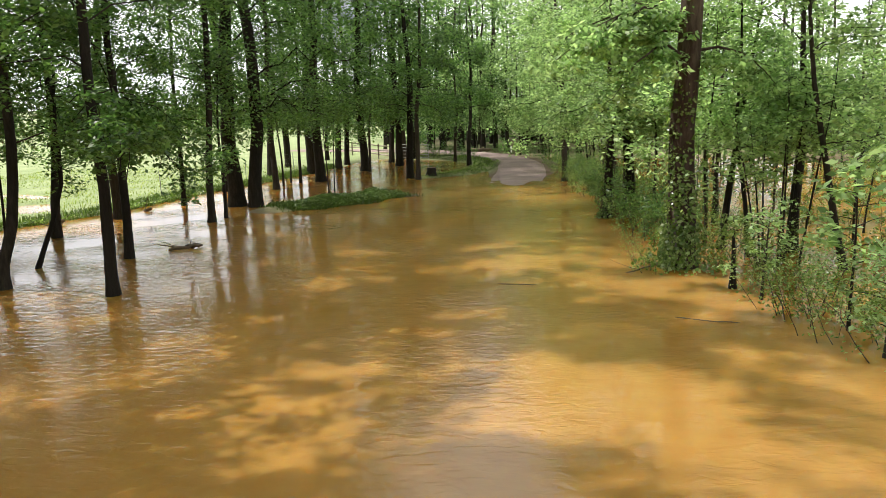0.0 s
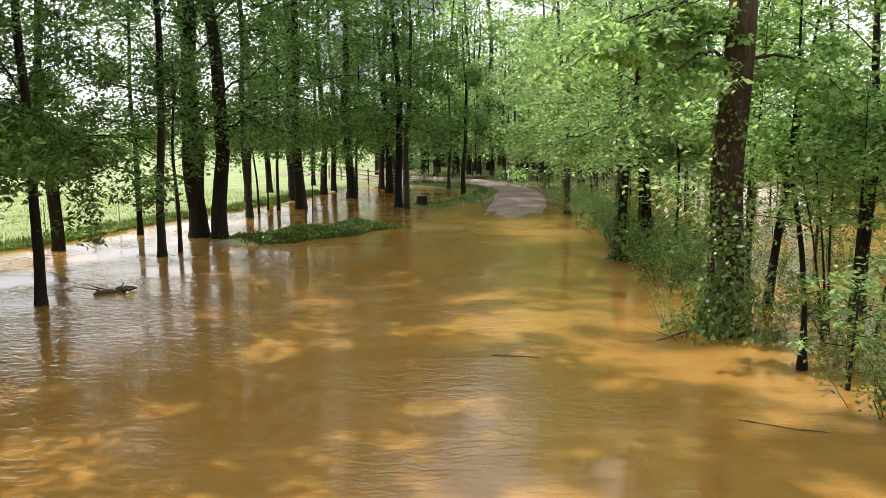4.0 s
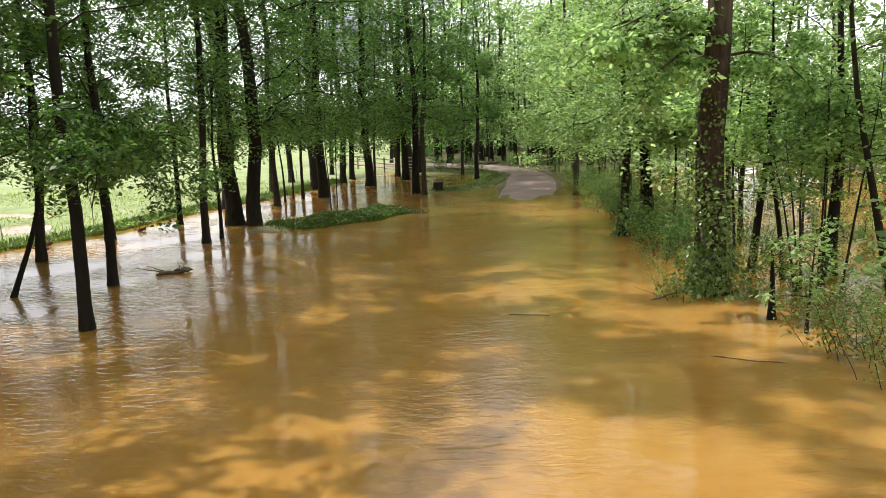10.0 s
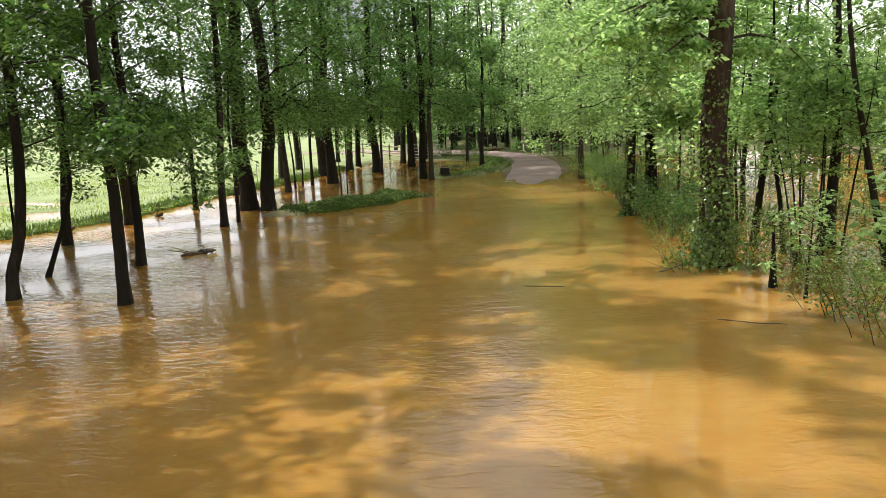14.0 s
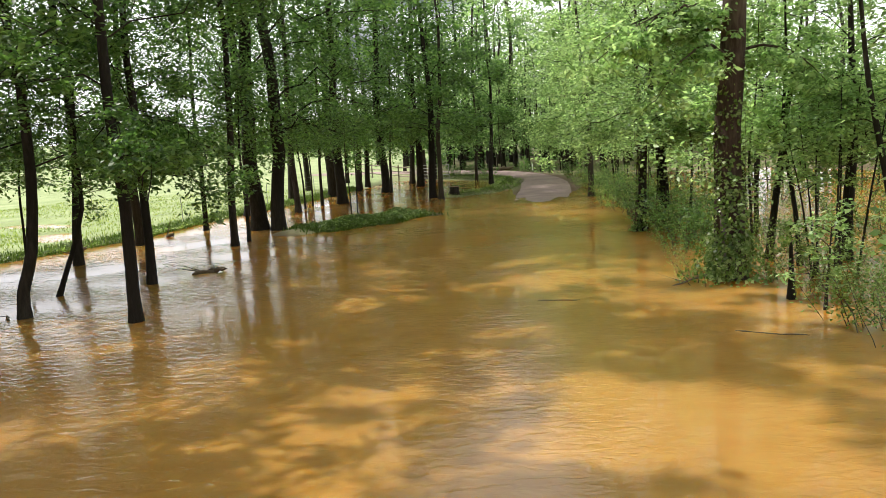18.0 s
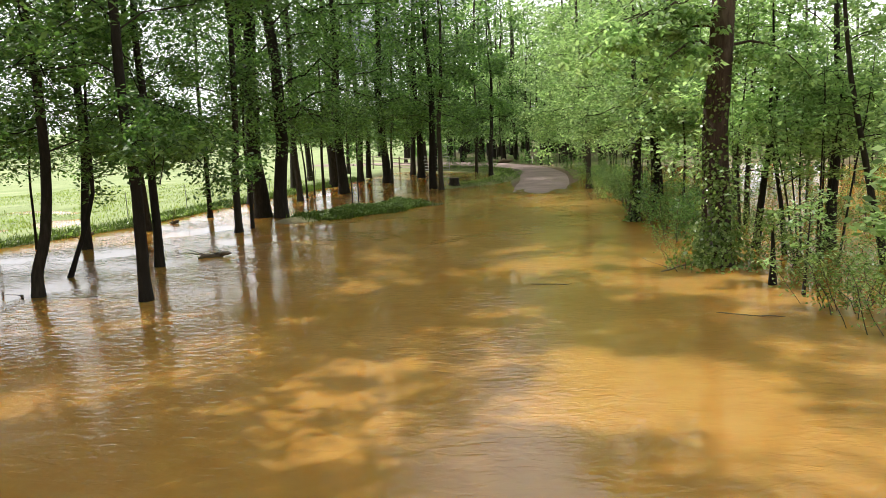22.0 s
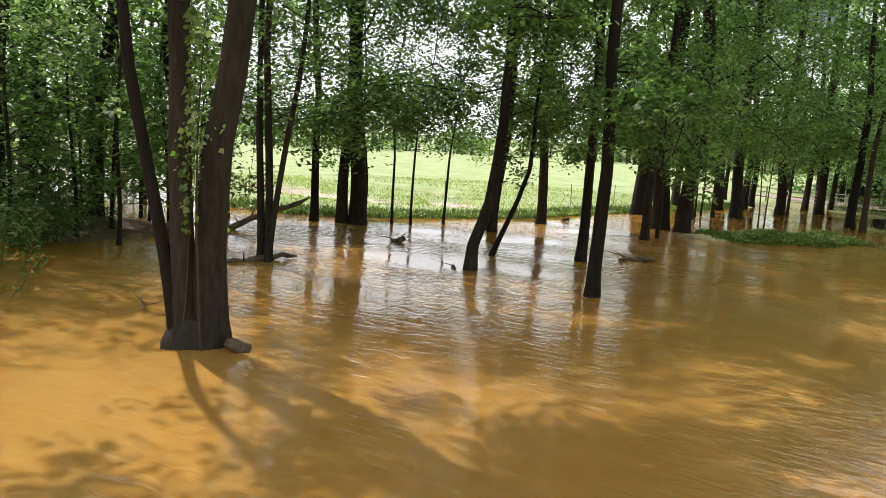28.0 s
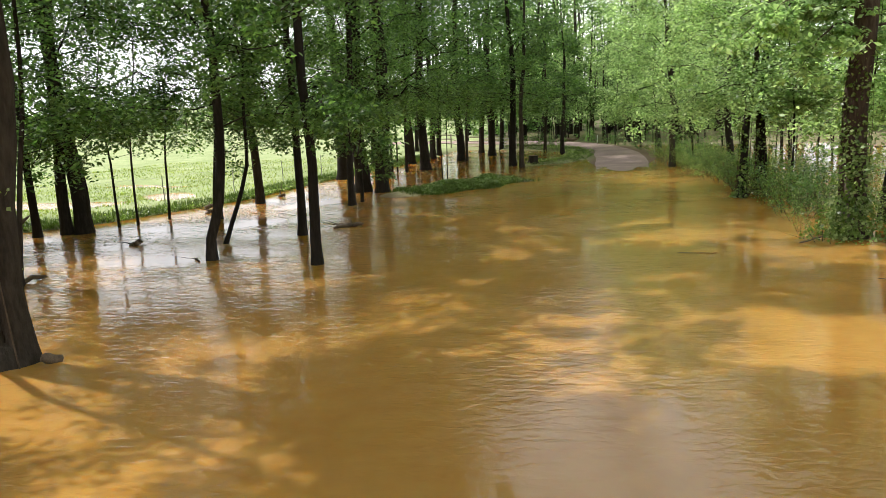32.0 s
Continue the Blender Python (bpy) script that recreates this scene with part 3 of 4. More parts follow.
def shrub(base, height, width, seed=0, sticks=11, count=900, size=0.055, leaf=None, label="", group="", bare=0.16):
    """Brush: bare upright canes out of the water, tangled twigs and small leaves on their upper part."""
    rng = np.random.default_rng(seed)
    root = empty("shrub", (base[0], base[1], 0))
    canes, tips = [], []
    for k in range(sticks):
        a, r = rng.random() * 6.28, width * 0.55 * rng.random() ** 0.5
        p = np.array([math.cos(a) * r, math.sin(a) * r, -0.25])
        d = np.array([math.cos(a) * 0.3, math.sin(a) * 0.3, 1.0]) + rng.normal(size=3) * np.array([0.26, 0.26, 0])
        h = height * (0.5 + 0.55 * rng.random())
        t = np.linspace(0, 1, 6)
        pts = p[None] + d[None] * (h + 0.35) * t[:, None] + rng.normal(size=(6, 3)) * 0.06 * t[:, None]
        pts[:, 2] -= 0.45 * h * t ** 3 * rng.random()
        canes.append(tube(pts, (0.004 + 0.007 * rng.random()) * (1.15 - t), 4))
        for q in np.linspace(bare, 1, 5):
            c = np.array([np.interp(q, t, pts[:, i]) for i in range(3)])
            if c[2] > 0.08:
                tips.append(c)
    v, f = join(canes)
    stuff(mesh_object("cane_mass", v, f, TWIG, root))
    n = max(2, int(count / len(tips)))
    v, f = leaves(np.array(tips), width * 0.2, n, size, rng, 0.8)
    f = np.asarray(f)
    f = f[v[f][:, :, 2].min(1) > 0.03]
    stuff(mesh_object("foliage", v, f, leaf or LEAF_IVY, root, smooth=False))
    return tagged(root, label or "brushy shrub with bare canes rising from muddy water", "shrub", group)


def spot(x, y, turn, s, z=0.0):
    return pose(x, y, z, 0, 0, turn) @ Matrix.Diagonal((s, s, s, 1))


# ---- trees along the flooded verge and the field side ----
tree((-7.01, 14.82), 20, 0.115, (0.015, 0.02), 0.10, 3.2, 4.3, 23, 260, bias=1.1, per=110, size=0.145, top_size=0.22, clump_r=0.46, seed=11, toward=(0.1, -0.1),
     boughs=((3.5, 10, 1.7, 1.5, 0.11), (3.6, -60, 1.4, 0.5, 0.11), (3.9, -20, 2.2, 0.7, 0.12), (4.1, 60, 1.6, 0.7, 0.12)), label="slender dark tree trunk rising from rippled flood water")
tree((-8.46, 19.08), 16, 0.115, (0.03, 0.01), 0.10, 2.6, 4.0, 18, 165, bias=1.1, per=125, size=0.155, clump_r=0.55, seed=12,
     boughs=((3.2, -10, 1.6, 0.9, 0.12),))
tree((-9.79, 15.72), 16, 0.115, (-0.03, 0.0), 0.08, 3.0, 3.6, 17, 135, bias=1.3, per=105, size=0.15, clump_r=0.48, seed=13, bow=((0.5, 0.03, 0.02), (1.3, 0.26, 0.12), (2.5, 0.36, 0.2), (12, 0.4, 0.2)),
     label="young tree with a bowed dark trunk in flood water")
sapling((-10.31, 18.02), 7.5, 0.065, seed=14, from_=2.4, spread=1.7, clumps=46, per=120, size=0.115, leaf=LEAF, bow=((1.2, 0.42, 0.2), (2.2, 0.64, 0.35), (3.2, 0.62, 0.35), (5, 0.7, 0.4)),
        label="thin leaning sapling with a curved dark stem")
tree((-12.49, 23.16), 14, 0.14, (0.04, 0.0), 0.10, 3.2, 3.9, 19, 150, bias=1.7, toward=(-0.25, 0), seed=31)
tree((-12.41, 27.50), 14, 0.17, (0.02, 0.0), 0.12, 3.2, 4.2, 18, 130, bias=1.5, seed=24)
tree((-11.30, 31.39), 12, 0.10, (0.03, 0.0), 0.10, 2.8, 2.2, 9, 30, seed=32)
tree((-8.36, 25.77), 19, 0.12, (0.02, 0.0), 0.08, 2.4, 4.6, 17, 130, bias=1.0, toward=(0.25, -0.5), seed=15, per=110)
sapling((-8.15, 26.76), 6.5, 0.07, (0.03, 0), seed=33, from_=2.2, spread=1.2, clumps=24, per=80, size=0.14, leaf=LEAF)
tree((-8.74, 30.57), 20, 0.31, (-0.02, 0), 0.15, 3.4, 4.6, 22, 180, seed=16, clump_r=0.95, bias=1.45, label="old dark tree trunk, one of a close pair in water")
tree((-7.90, 30.17), 20, 0.27, (0.01, 0), 0.15, 3.4, 6.4, 24, 205, seed=17, clump_r=0.95, bias=1.1, toward=(0.6, -0.3), label="old dark tree trunk, one of a close pair in water")
tree((-11.11, 37.57), 19, 0.30, (0, 0), 0.15, 3.4, 4.6, 20, 150, seed=34, clump_r=0.95, bias=1.5, label="broad old tree trunk at the pasture edge")
tree((-8.74, 37.68), 18, 0.14, (0, 0), 0.10, 3.4, 4.4, 14, 90, bias=1.2, toward=(0.35, -0.25), seed=18, per=90, size=0.17, clump_r=0.95)
sapling((-8.76, 39.50), 6.5, 0.055, seed=35, from_=2.6, clumps=18, per=70, size=0.16, leaf=LEAF)
sapling((-8.72, 41.31), 7.0, 0.05, (0.02, 0), seed=36, from_=2.6, clumps=18, per=70, size=0.16, leaf=LEAF)
tree((-8.15, 41.11), 12, 0.08, (0, 0), 0.10, 3.4, 2.2, 8, 40, seed=37)
tree((-8.72, 48.01), 20, 0.28, seed=38, crown_from=3.6, spread=4.4, limbs=20, clumps=130, bias=1.5, clump_r=1.0, size=0.2, label="large dark tree standing in calm flood water")
tree((-7.14, 41.85), 20, 0.27, seed=19, crown_from=3.6, spread=4.6, limbs=21, clumps=150, bias=1.5, clump_r=1.0, size=0.18, label="large dark tree standing in calm flood water")
sapling((-5.64, 34.96), 6, 0.032, seed=39, from_=2.8, clumps=12, per=50, leaf=LEAF)
sapling((-5.44, 35.55), 6, 0.03, (0.01, 0), seed=40, from_=2.8, clumps=12, per=50, leaf=LEAF)
tree((-7.65, 52.59), 18, 0.21, seed=41, crown_from=4, spread=3.6, limbs=12, clumps=55, size=0.22)
tree((-7.43, 55.58), 18, 0.2, seed=42, crown_from=4, spread=3.6, limbs=12, clumps=55, size=0.22)
tree((-5.38, 49.04), 20, 0.26, seed=20, crown_from=3.8, spread=4.4, limbs=20, clumps=130, bias=1.5, clump_r=1.0, size=0.2, label="large dark tree standing in calm flood water")
tree((-4.98, 48.25), 13, 0.09, (0.02, 0), seed=43, crown_from=4, spread=2.2, limbs=8, clumps=36, size=0.18)
tree((-3.33, 53.28), 20, 0.24, seed=44, crown_from=4.5, spread=4.0, limbs=17, clumps=95, clump_r=1.0, size=0.22, label="large tree at the edge of the flooded verge")
tree((-2.06, 41.97), 14, 0.2, (-0.02, 0), seed=21, crown_from=3.6, spread=4.2, bias=1.5, toward=(0.1, 0), limbs=17, clumps=105, clump_r=1.0, size=0.18, label="dark forked tree beside the grassy verge")
tree((-1.57, 40.93), 13, 0.14, (0.02, 0), seed=45, crown_from=3.8, spread=3.4, limbs=12, clumps=60, size=0.18, label="dark forked tree beside the grassy verge")
tree((0.69, 56.04), 11, 0.12, seed=46, crown_from=3.5, spread=3.2, limbs=10, clumps=50, size=0.22)
tree((1.58, 51.23), 11, 0.15, seed=47, crown_from=3.8, spread=3.4, limbs=11, clumps=55, size=0.22, label="tree on the green verge beside the lane")
tree((5.59, 66.42), 14, 0.14, seed=48, crown_from=4.0, spread=3.4, limbs=11, clumps=55, size=0.24, label="tree on the green verge beside the lane")

# the field corner
tree((-16.45, 20.80), 15, 0.17, (-0.05, 0.0), 0.12, 3.2, 3.8, 14, 90, seed=50, clump_r=0.9, label="dark tree trunk, one of two side by side")
tree((-16.00, 20.95), 18, 0.23, (-0.005, 0), 0.12, 3.0, 4.6, 20, 190, bias=1.6, shallow=0.5, seed=22, clump_r=0.9, label="dark tree trunk, one of two side by side")
tree((-17.19, 20.37), 15, 0.12, (-0.02, 0), 0.1, 2.6, 4.0, 15, 104, seed=51)
for k, (x, y, h) in enumerate(((-15.9, 21.2, 5.0), (-15.4, 22.0, 4.6), (-14.9, 22.3, 5.2), (-13.0, 29.0, 5.5), (-14.4, 23.6, 3.8))):
    sapling((x, y), h + 3.0, 0.045, (0.01, 0), seed=60 + k, from_=2.2, spread=1.7, clumps=34, per=70, size=0.14, leaf=LEAF, wig=0.2, label="crooked thin sapling at the water's edge")
sapling((-13.31, 13.45), 12.5, 0.08, (-0.05, 0.02), seed=70, from_=2.8, spread=2.3, clumps=60, per=80, size=0.14, leaf=LEAF, label="slim dark stem of a sapling clump")
sapling((-13.16, 13.50), 13.5, 0.085, (-0.02, 0.02), seed=71, from_=3.0, spread=2.3, clumps=64, per=80, size=0.14, leaf=LEAF, label="slim dark stem of a sapling clump")
sapling((-13.06, 13.35), 11, 0.065, (0.09, 0.03), seed=72, from_=2.6, spread=2.1, clumps=54, per=80, size=0.14, leaf=LEAF, label="slim dark stem of a sapling clump")

sapling((-16.62, 9.89), 7.5, 0.07, (0.06, 0.0), seed=73, from_=2.3, spread=2.2, clumps=40, per=80, size=0.14, label="bright-leaved young tree over the shaded bank")
# the large multi-stemmed tree by the lane
tree((-9.67, 8.38), 19, 0.168, (0.0, 0.0), 0.08, 6.0, 4.5, 22, 270, bias=1.1, toward=(0.4, 0.1), per=100, seed=25, bow=((0.9, -0.06, -0.03), (2.2, -0.02, 0), (3.8, 0.2, 0.08), (5.4, 0.32, 0.1), (19, 0.5, 0.1)), stems=((-0.28, -0.14, 0.78, -0.035, -0.018), (-0.36, -0.2, 0.42, -0.125, -0.06)),
     label="large dark tree with three joined trunks in flood water", clump_r=0.66)

flare = [o for o in scene.objects if o.get("label", "").startswith("large dark tree with three")][0]
v, f = tube([(-0.2, -0.1, -0.5), (-0.2, -0.1, -0.05), (-0.17, -0.09, 0.1), (-0.17, -0.09, 0.2), (-0.17, -0.09, 0.29), (-0.17, -0.09, 0.36)], (0.46, 0.38, 0.32, 0.25, 0.16, 0.03), 18, 0.1, np.random.default_rng(5))
mesh_object("root_flare", v, f, BARK, flare)

# ---- right bank ----
tree((5.10, 16.10), 17, 0.29, (0.015, 0.0), 0.08, 5.6, 2.8, 11, 50, seed=26, leaf=LEAF_FRESH_LIT, bark=BARK_WARM, toward=(-0.2, 0.1), shallow=0.4, bias=1.6, per=90,
     boughs=((5.0, 195, 3.0, 0.5, 0.17), (4.6, 215, 2.3, 0.9, 0.17), (5.3, 175, 2.6, 0.3, 0.17), (5.2, 205, 2.6, 0.3, 0.17), (4.6, -15, 1.7, 0.7, 0.16)), label="tall ivy-clad tree on the flooded bank")
tree((5.20, 24.04), 7.5, 0.15, (0.03, 0), 0.12, 2.9, 2.8, 12, 66, seed=80, leaf=LEAF_FRESH_LIT)
tree((6.20, 25.20), 8, 0.18, (0.02, 0), 0.12, 2.9, 3.0, 12, 66, seed=81, leaf=LEAF_FRESH_LIT)
tree((6.00, 37.48), 12, 0.15, (-0.04, 0), 0.12, 2.8, 3.6, 15, 90, bias=1.2, toward=(-0.2, 0), seed=82, leaf=LEAF_FRESH_LIT, size=0.18)
tree((8.60, 24.52), 7.5, 0.09, (0, 0), 0.1, 3.0, 2.6, 10, 50, seed=83, leaf=LEAF_FRESH_LIT)
tree((6.72, 18.01), 6.4, 0.09, (0.1, 0), 0.1, 2.6, 2.6, 10, 56, seed=84, leaf=LEAF_FRESH_LIT)
tree((8.15, 17.36), 7.4, 0.13, (0.0, 0), 0.1, 2.6, 3.0, 11, 60, seed=85, leaf=LEAF_FRESH_LIT)
tree((8.29, 15.25), 8, 0.08, (-0.18, 0.1), 0.1, 2.6, 2.4, 9, 44, seed=86, leaf=LEAF_FRESH_LIT, label="thin tree leaning across the flooded woods")
tree((7.19, 31.72), 9.5, 0.17, (-0.05, 0), 0.12, 2.4, 4.4, 15, 95, bias=1.2, toward=(-0.6, 0), seed=87, leaf=LEAF_FRESH_LIT, size=0.18)
tree((8.19, 45.42), 13, 0.2, (-0.05, 0), 0.12, 2.6, 5.2, 16, 100, bias=1.3, toward=(-0.6, 0), seed=88, leaf=LEAF_FRESH_LIT, size=0.2)
tree((8.80, 54.19), 12, 0.2, (-0.06, 0), 0.12, 2.6, 5.0, 16, 95, bias=1.3, toward=(-0.5, 0), seed=89, leaf=LEAF_FRESH_LIT, size=0.22)

# trees behind and beside the lane that shade the near water
for k, (x, y, tx, ty) in enumerate(((-7.6, 2.0, 0.7, 0.2), (6.2, 7.4, -0.9, 0.0), (7.0, 1.5, -0.9, 0.1), (-6.6, -3.5, 0.7, 0.2), (6.4, -4.5, -0.7, 0.2), (-6.0, -10.0, 0.6, 0.3), (6.0, -11.0, -0.6, 0.3),
                                   (0.5, -19.0, 0.0, 0.3), (-14.0, -5.0, 0.2, 0), (13.0, -3.0, -0.2, 0))):
    # leaf tone by side: shade coloured in on the left, sun on the right
    tree((x, y), 18, 0.21, (0.02 * tx, 0), 0.12, 7.6, 6.0, 15, 170 if k == 0 else 105, per=60, seed=100 + k, size=0.3, top_size=0.32, leaf=LEAF if x < 0 else LEAF_FRESH_LIT, bias=1.0, toward=(tx, ty), clump_r=1.0,
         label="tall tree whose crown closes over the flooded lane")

# ---- woods: repeats ----
woods = np.random.default_rng(9)
tall = [tree((14.0 + 4 * k, 66.0 + 6 * k), 17 + k, 0.17 + 0.02 * k, (0, 0), 0.2, 2.6, 3.6, 10, 50, per=48, seed=120 + k, size=0.27, top_size=0.34, leaf=(LEAF_FRESH_LIT, LEAF, LEAF_FRESH_LIT)[k], group="woodland trees", label="tall woodland tree in full spring leaf") for k in range(3)]
young = [sapling((9.5 + 2.1 * k, 12.5 + 2.3 * k), 6.5 + 0.7 * k, 0.04 + 0.008 * k, (0.03 * (k - 1), 0), seed=130 + k, from_=1.5, spread=1.25, clumps=30, per=38, size=0.16, group="saplings in the flooded woods", wig=0.15) for k in range(4)]
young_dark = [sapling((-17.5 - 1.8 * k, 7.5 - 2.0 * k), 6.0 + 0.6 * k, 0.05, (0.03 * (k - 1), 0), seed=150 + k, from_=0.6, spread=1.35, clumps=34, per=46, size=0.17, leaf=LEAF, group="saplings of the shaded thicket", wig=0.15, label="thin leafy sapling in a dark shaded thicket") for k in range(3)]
# brush and bank shrubs: the darker leaf colour stands in for canopy shade
brush_dark = [shrub((-14.9 - 0.8 * k, 8.4 + 1.2 * k), 1.1 + 0.2 * k, 1.1, seed=160 + k, leaf=LEAF, size=0.09, group="brush of the shaded thicket", label="tangled shrub at the edge of the water with shade in its leaf colour") for k in range(2)]
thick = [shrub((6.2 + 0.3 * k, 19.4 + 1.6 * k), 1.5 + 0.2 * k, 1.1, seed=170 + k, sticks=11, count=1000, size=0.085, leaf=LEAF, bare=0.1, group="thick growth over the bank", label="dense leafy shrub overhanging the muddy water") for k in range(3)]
brush = [shrub((6.1 + 0.5 * k, 11.8 + 3.0 * k), 0.9 + 0.2 * k, 0.9 + 0.15 * k, seed=140 + k, sticks=9, count=1100, size=0.06, group="brush along the bank") for k in range(4)]


def scatter(n, box, gap, keep, taken, rng):
    out = []
    for _ in range(n * 40):
        x, y = rng.uniform(box[0], box[1]), rng.uniform(box[2], box[3])
        if keep(x, y) and all((x - a) ** 2 + (y - b) ** 2 > gap * gap for a, b in taken + out):
            out.append((x, y))
            if len(out) == n:
                break
    return out


def road_gap(x, y):
    return float(seg_dist(np.array(x), np.array(y), ROAD_LINE)[0])


def field_side(x, y):
    d, s = seg_dist(np.array(x), np.array(y), FIELD_EDGE)
    return float(np.where(s > 0, d, -d))


def in_woods(x, y):
    return road_gap(x, y) > 4.2 and field_side(x, y) < -1.0 and x > 8.5


spots = scatter(28, (15, 46, 16, 80), 3.6, in_woods, [], woods)
spots += scatter(24, (-12, 34, 80, 118), 3.6, lambda x, y: road_gap(x, y) > 3.6 and field_side(x, y) < 2, [], woods)
spots += scatter(6, (-6, 4, 60, 78), 3.0, lambda x, y: road_gap(x, y) > 3.6 and field_side(x, y) < -0.5, [(0.7, 55.5), (5.6, 66)], woods)
spots += scatter(14, (-3, 15, 64, 79), 2.7, lambda x, y: road_gap(x, y) > 2.8, [(5.6, 66)], woods)
for x, y in spots:
    t = tall[int(woods.integers(3))]
    copy_thing(t, spot(x, y, woods.uniform(0, 360), woods.uniform(0.34, 0.48) if x > 12 and y < 52 else woods.uniform(0.85, 1.15), max(0.0, float(ground_z(x, y)))))
near = scatter(66, (6.2, 26, 9, 48), 1.25, lambda x, y: road_gap(x, y) > 3.6 and (x > 8.2 or y > 15), [(4.95, 16.2)], woods)
for x, y in near:
    copy_thing(young[int(woods.integers(4))], spot(x, y, woods.uniform(0, 360), woods.uniform(0.6, 1.1)))
for x, y in ((-10.6, 44.5), (-11.2, 52.5), (-4.2, 57.5), (-9.6, 60.0), (-2.6, 60.8), (-6.0, 74.0)):
    copy_thing(tall[1], spot(x, y, woods.uniform(0, 360), woods.uniform(0.85, 1.05), max(0.0, float(ground_z(x, y)))))
# left corner woods
for x, y in scatter(80, (-32, -14.4, -2, 26), 0.95, lambda x, y: x < -16.2 + 0.1 * (y - 6) - max(0, 0.5 * (y - 11)) and field_side(x, y) < -0.5, [], woods):
    copy_thing(young_dark[int(woods.integers(3))], spot(x, y, woods.uniform(0, 360), woods.uniform(0.75, 1.1), max(0.0, float(ground_z(x, y)))))
for x, y in scatter(22, (-50, -26, -10, 34), 2.8, lambda x, y: field_side(x, y) < -1 and x < -23 - max(0, 0.4 * (y - 11)), [], woods):
    copy_thing(tall[int(woods.integers(3))], spot(x, y, woods.uniform(0, 360), woods.uniform(0.85, 1.05), max(0.0, float(ground_z(x, y)))))
for x, y, s in ((-22.8, 9.0, 0.8), (-22.5, 5.0, 0.8), (-19.3, 14.4, 0.9), (-17.4, 15.4, 0.85), (-21.8, 13.6, 0.85), (-25.0, 11.5, 0.9)):
    copy_thing(tall[1], spot(x, y, woods.uniform(0, 360), s, max(0.0, float(ground_z(x, y)))))
# brush along both banks and where the lane bends away
for x, y in ((1.5, 58.6), (0.8, 59.3), (0.0, 60.0), (-0.9, 60.5), (-1.9, 61.4), (7.6, 52.0), (7.2, 56.0), (6.2, 59.6), (5.0, 62.4)):
    copy_thing(brush_dark[int(woods.integers(2))], spot(x, y, woods.uniform(0, 360), woods.uniform(0.9, 1.3), max(0.0, float(ground_z(x, y)) - 0.02)))
bank = [(4.75 + 0.045 * y + 0.12 * max(0.0, 15.5 - y) + woods.normal() * 0.25, y) for y in np.arange(12.5, 46, 1.6)] + [(6.0 + 0.05 * y + woods.normal() * 0.5, y) for y in np.arange(9.5, 44, 2.2)] + [(6.1, 10.6), (6.5, 9.9), (5.9, 11.5), (4.5, 15.75), (5.4, 15.7), (4.55, 16.6)]
for x, y in bank:
    if (x - 4.95) ** 2 + (y - 16.2) ** 2 > 0.1:
        copy_thing(brush[int(woods.integers(4))], spot(x, y, woods.uniform(0, 360), woods.uniform(0.7, 1.3) * (0.55 if 13.2 < y < 19 and x < 6.3 else 1.0), max(0.0, float(ground_z(x, y)) - 0.02)))
# thick low growth that hangs over the water between the lane's end and the ivy-clad tree
for k, y in enumerate(np.arange(19.6, 45.0, 1.05)):
    x = 5.55 + 0.075 * (y - 18) + woods.normal() * 0.2
    copy_thing(thick[k % 3], spot(x, y, woods.uniform(0, 360), woods.uniform(0.65, 1.05), max(0.0, float(ground_z(x, y)) - 0.02)))
# undergrowth between the stems of the flooded woods
for x, y in scatter(18, (6.8, 17, 11, 34), 1.1, lambda x, y: road_gap(x, y) > 4.6, [(4.95, 16.2), (8.05, 17.3), (6.6, 18.0), (8.2, 15.2)], woods):
    copy_thing(brush[int(woods.integers(4))], spot(x, y, woods.uniform(0, 360), woods.uniform(0.9, 1.5), max(0.0, float(ground_z(x, y)) - 0.02)))
bank = [(-15.6 - 0.22 * k + woods.normal() * 0.4, 4.0 + 0.6 * k + woods.normal() * 0.4) for k in range(14)] + [(-22 + 5 * woods.random(), 4 + 11 * woods.random()) for k in range(26)]
for x, y in bank:
    copy_thing(brush_dark[int(woods.integers(2))], spot(x, y, woods.uniform(0, 360), woods.uniform(0.8, 1.5), max(0.0, float(ground_z(x, y)) - 0.02)))


for x, y in ((-13.7, 8.0), (-14.5, 7.6)):
    copy_thing(brush_dark[0], spot(x, y, woods.uniform(0, 360), 0.75))


def far_wood(name, a, b, depth, height, n, seed, label, fine=1.1):
    """A distant wood as one uneven mass of leaf clumps on many thin trunks."""
    rng = np.random.default_rng(seed)
    t = rng.random(n)
    x = a[0] + (b[0] - a[0]) * t + rng.normal(size=n) * depth
    y = a[1] + (b[1] - a[1]) * t + rng.normal(size=n) * depth
    z0 = ground_z(x, y)
    h = height * (0.6 + 0.6 * rng.random(n))
    cs = np.stack([np.repeat(x, 7) + rng.normal(size=7 * n) * 2.0, np.repeat(y, 7) + rng.normal(size=7 * n) * 2.0, np.repeat(z0, 7) + np.repeat(h, 7) * np.tile(np.linspace(0.07, 1, 7), n)], 1)
    v, f = leaves(cs, 2.4 if fine > 1 else 1.7, int(26 * 1.1 / fine), fine, rng, 0.7)
    root = empty(name, (0, 0, 0))
    stuff(mesh_object("crowns", v, f, LEAF, root, smooth=False))
    tubes = [tube([(x[i], y[i], z0[i] - 0.3), (x[i], y[i], z0[i] + h[i] * 0.5), (x[i], y[i], z0[i] + h[i] * 0.9)], (0.25, 0.18, 0.05), 5) for i in range(n)]
    v, f = join(tubes)
    stuff(mesh_object("trunks", v, f, BARK, root))
    return tagged(root, label, "far wood", kind="stuff")


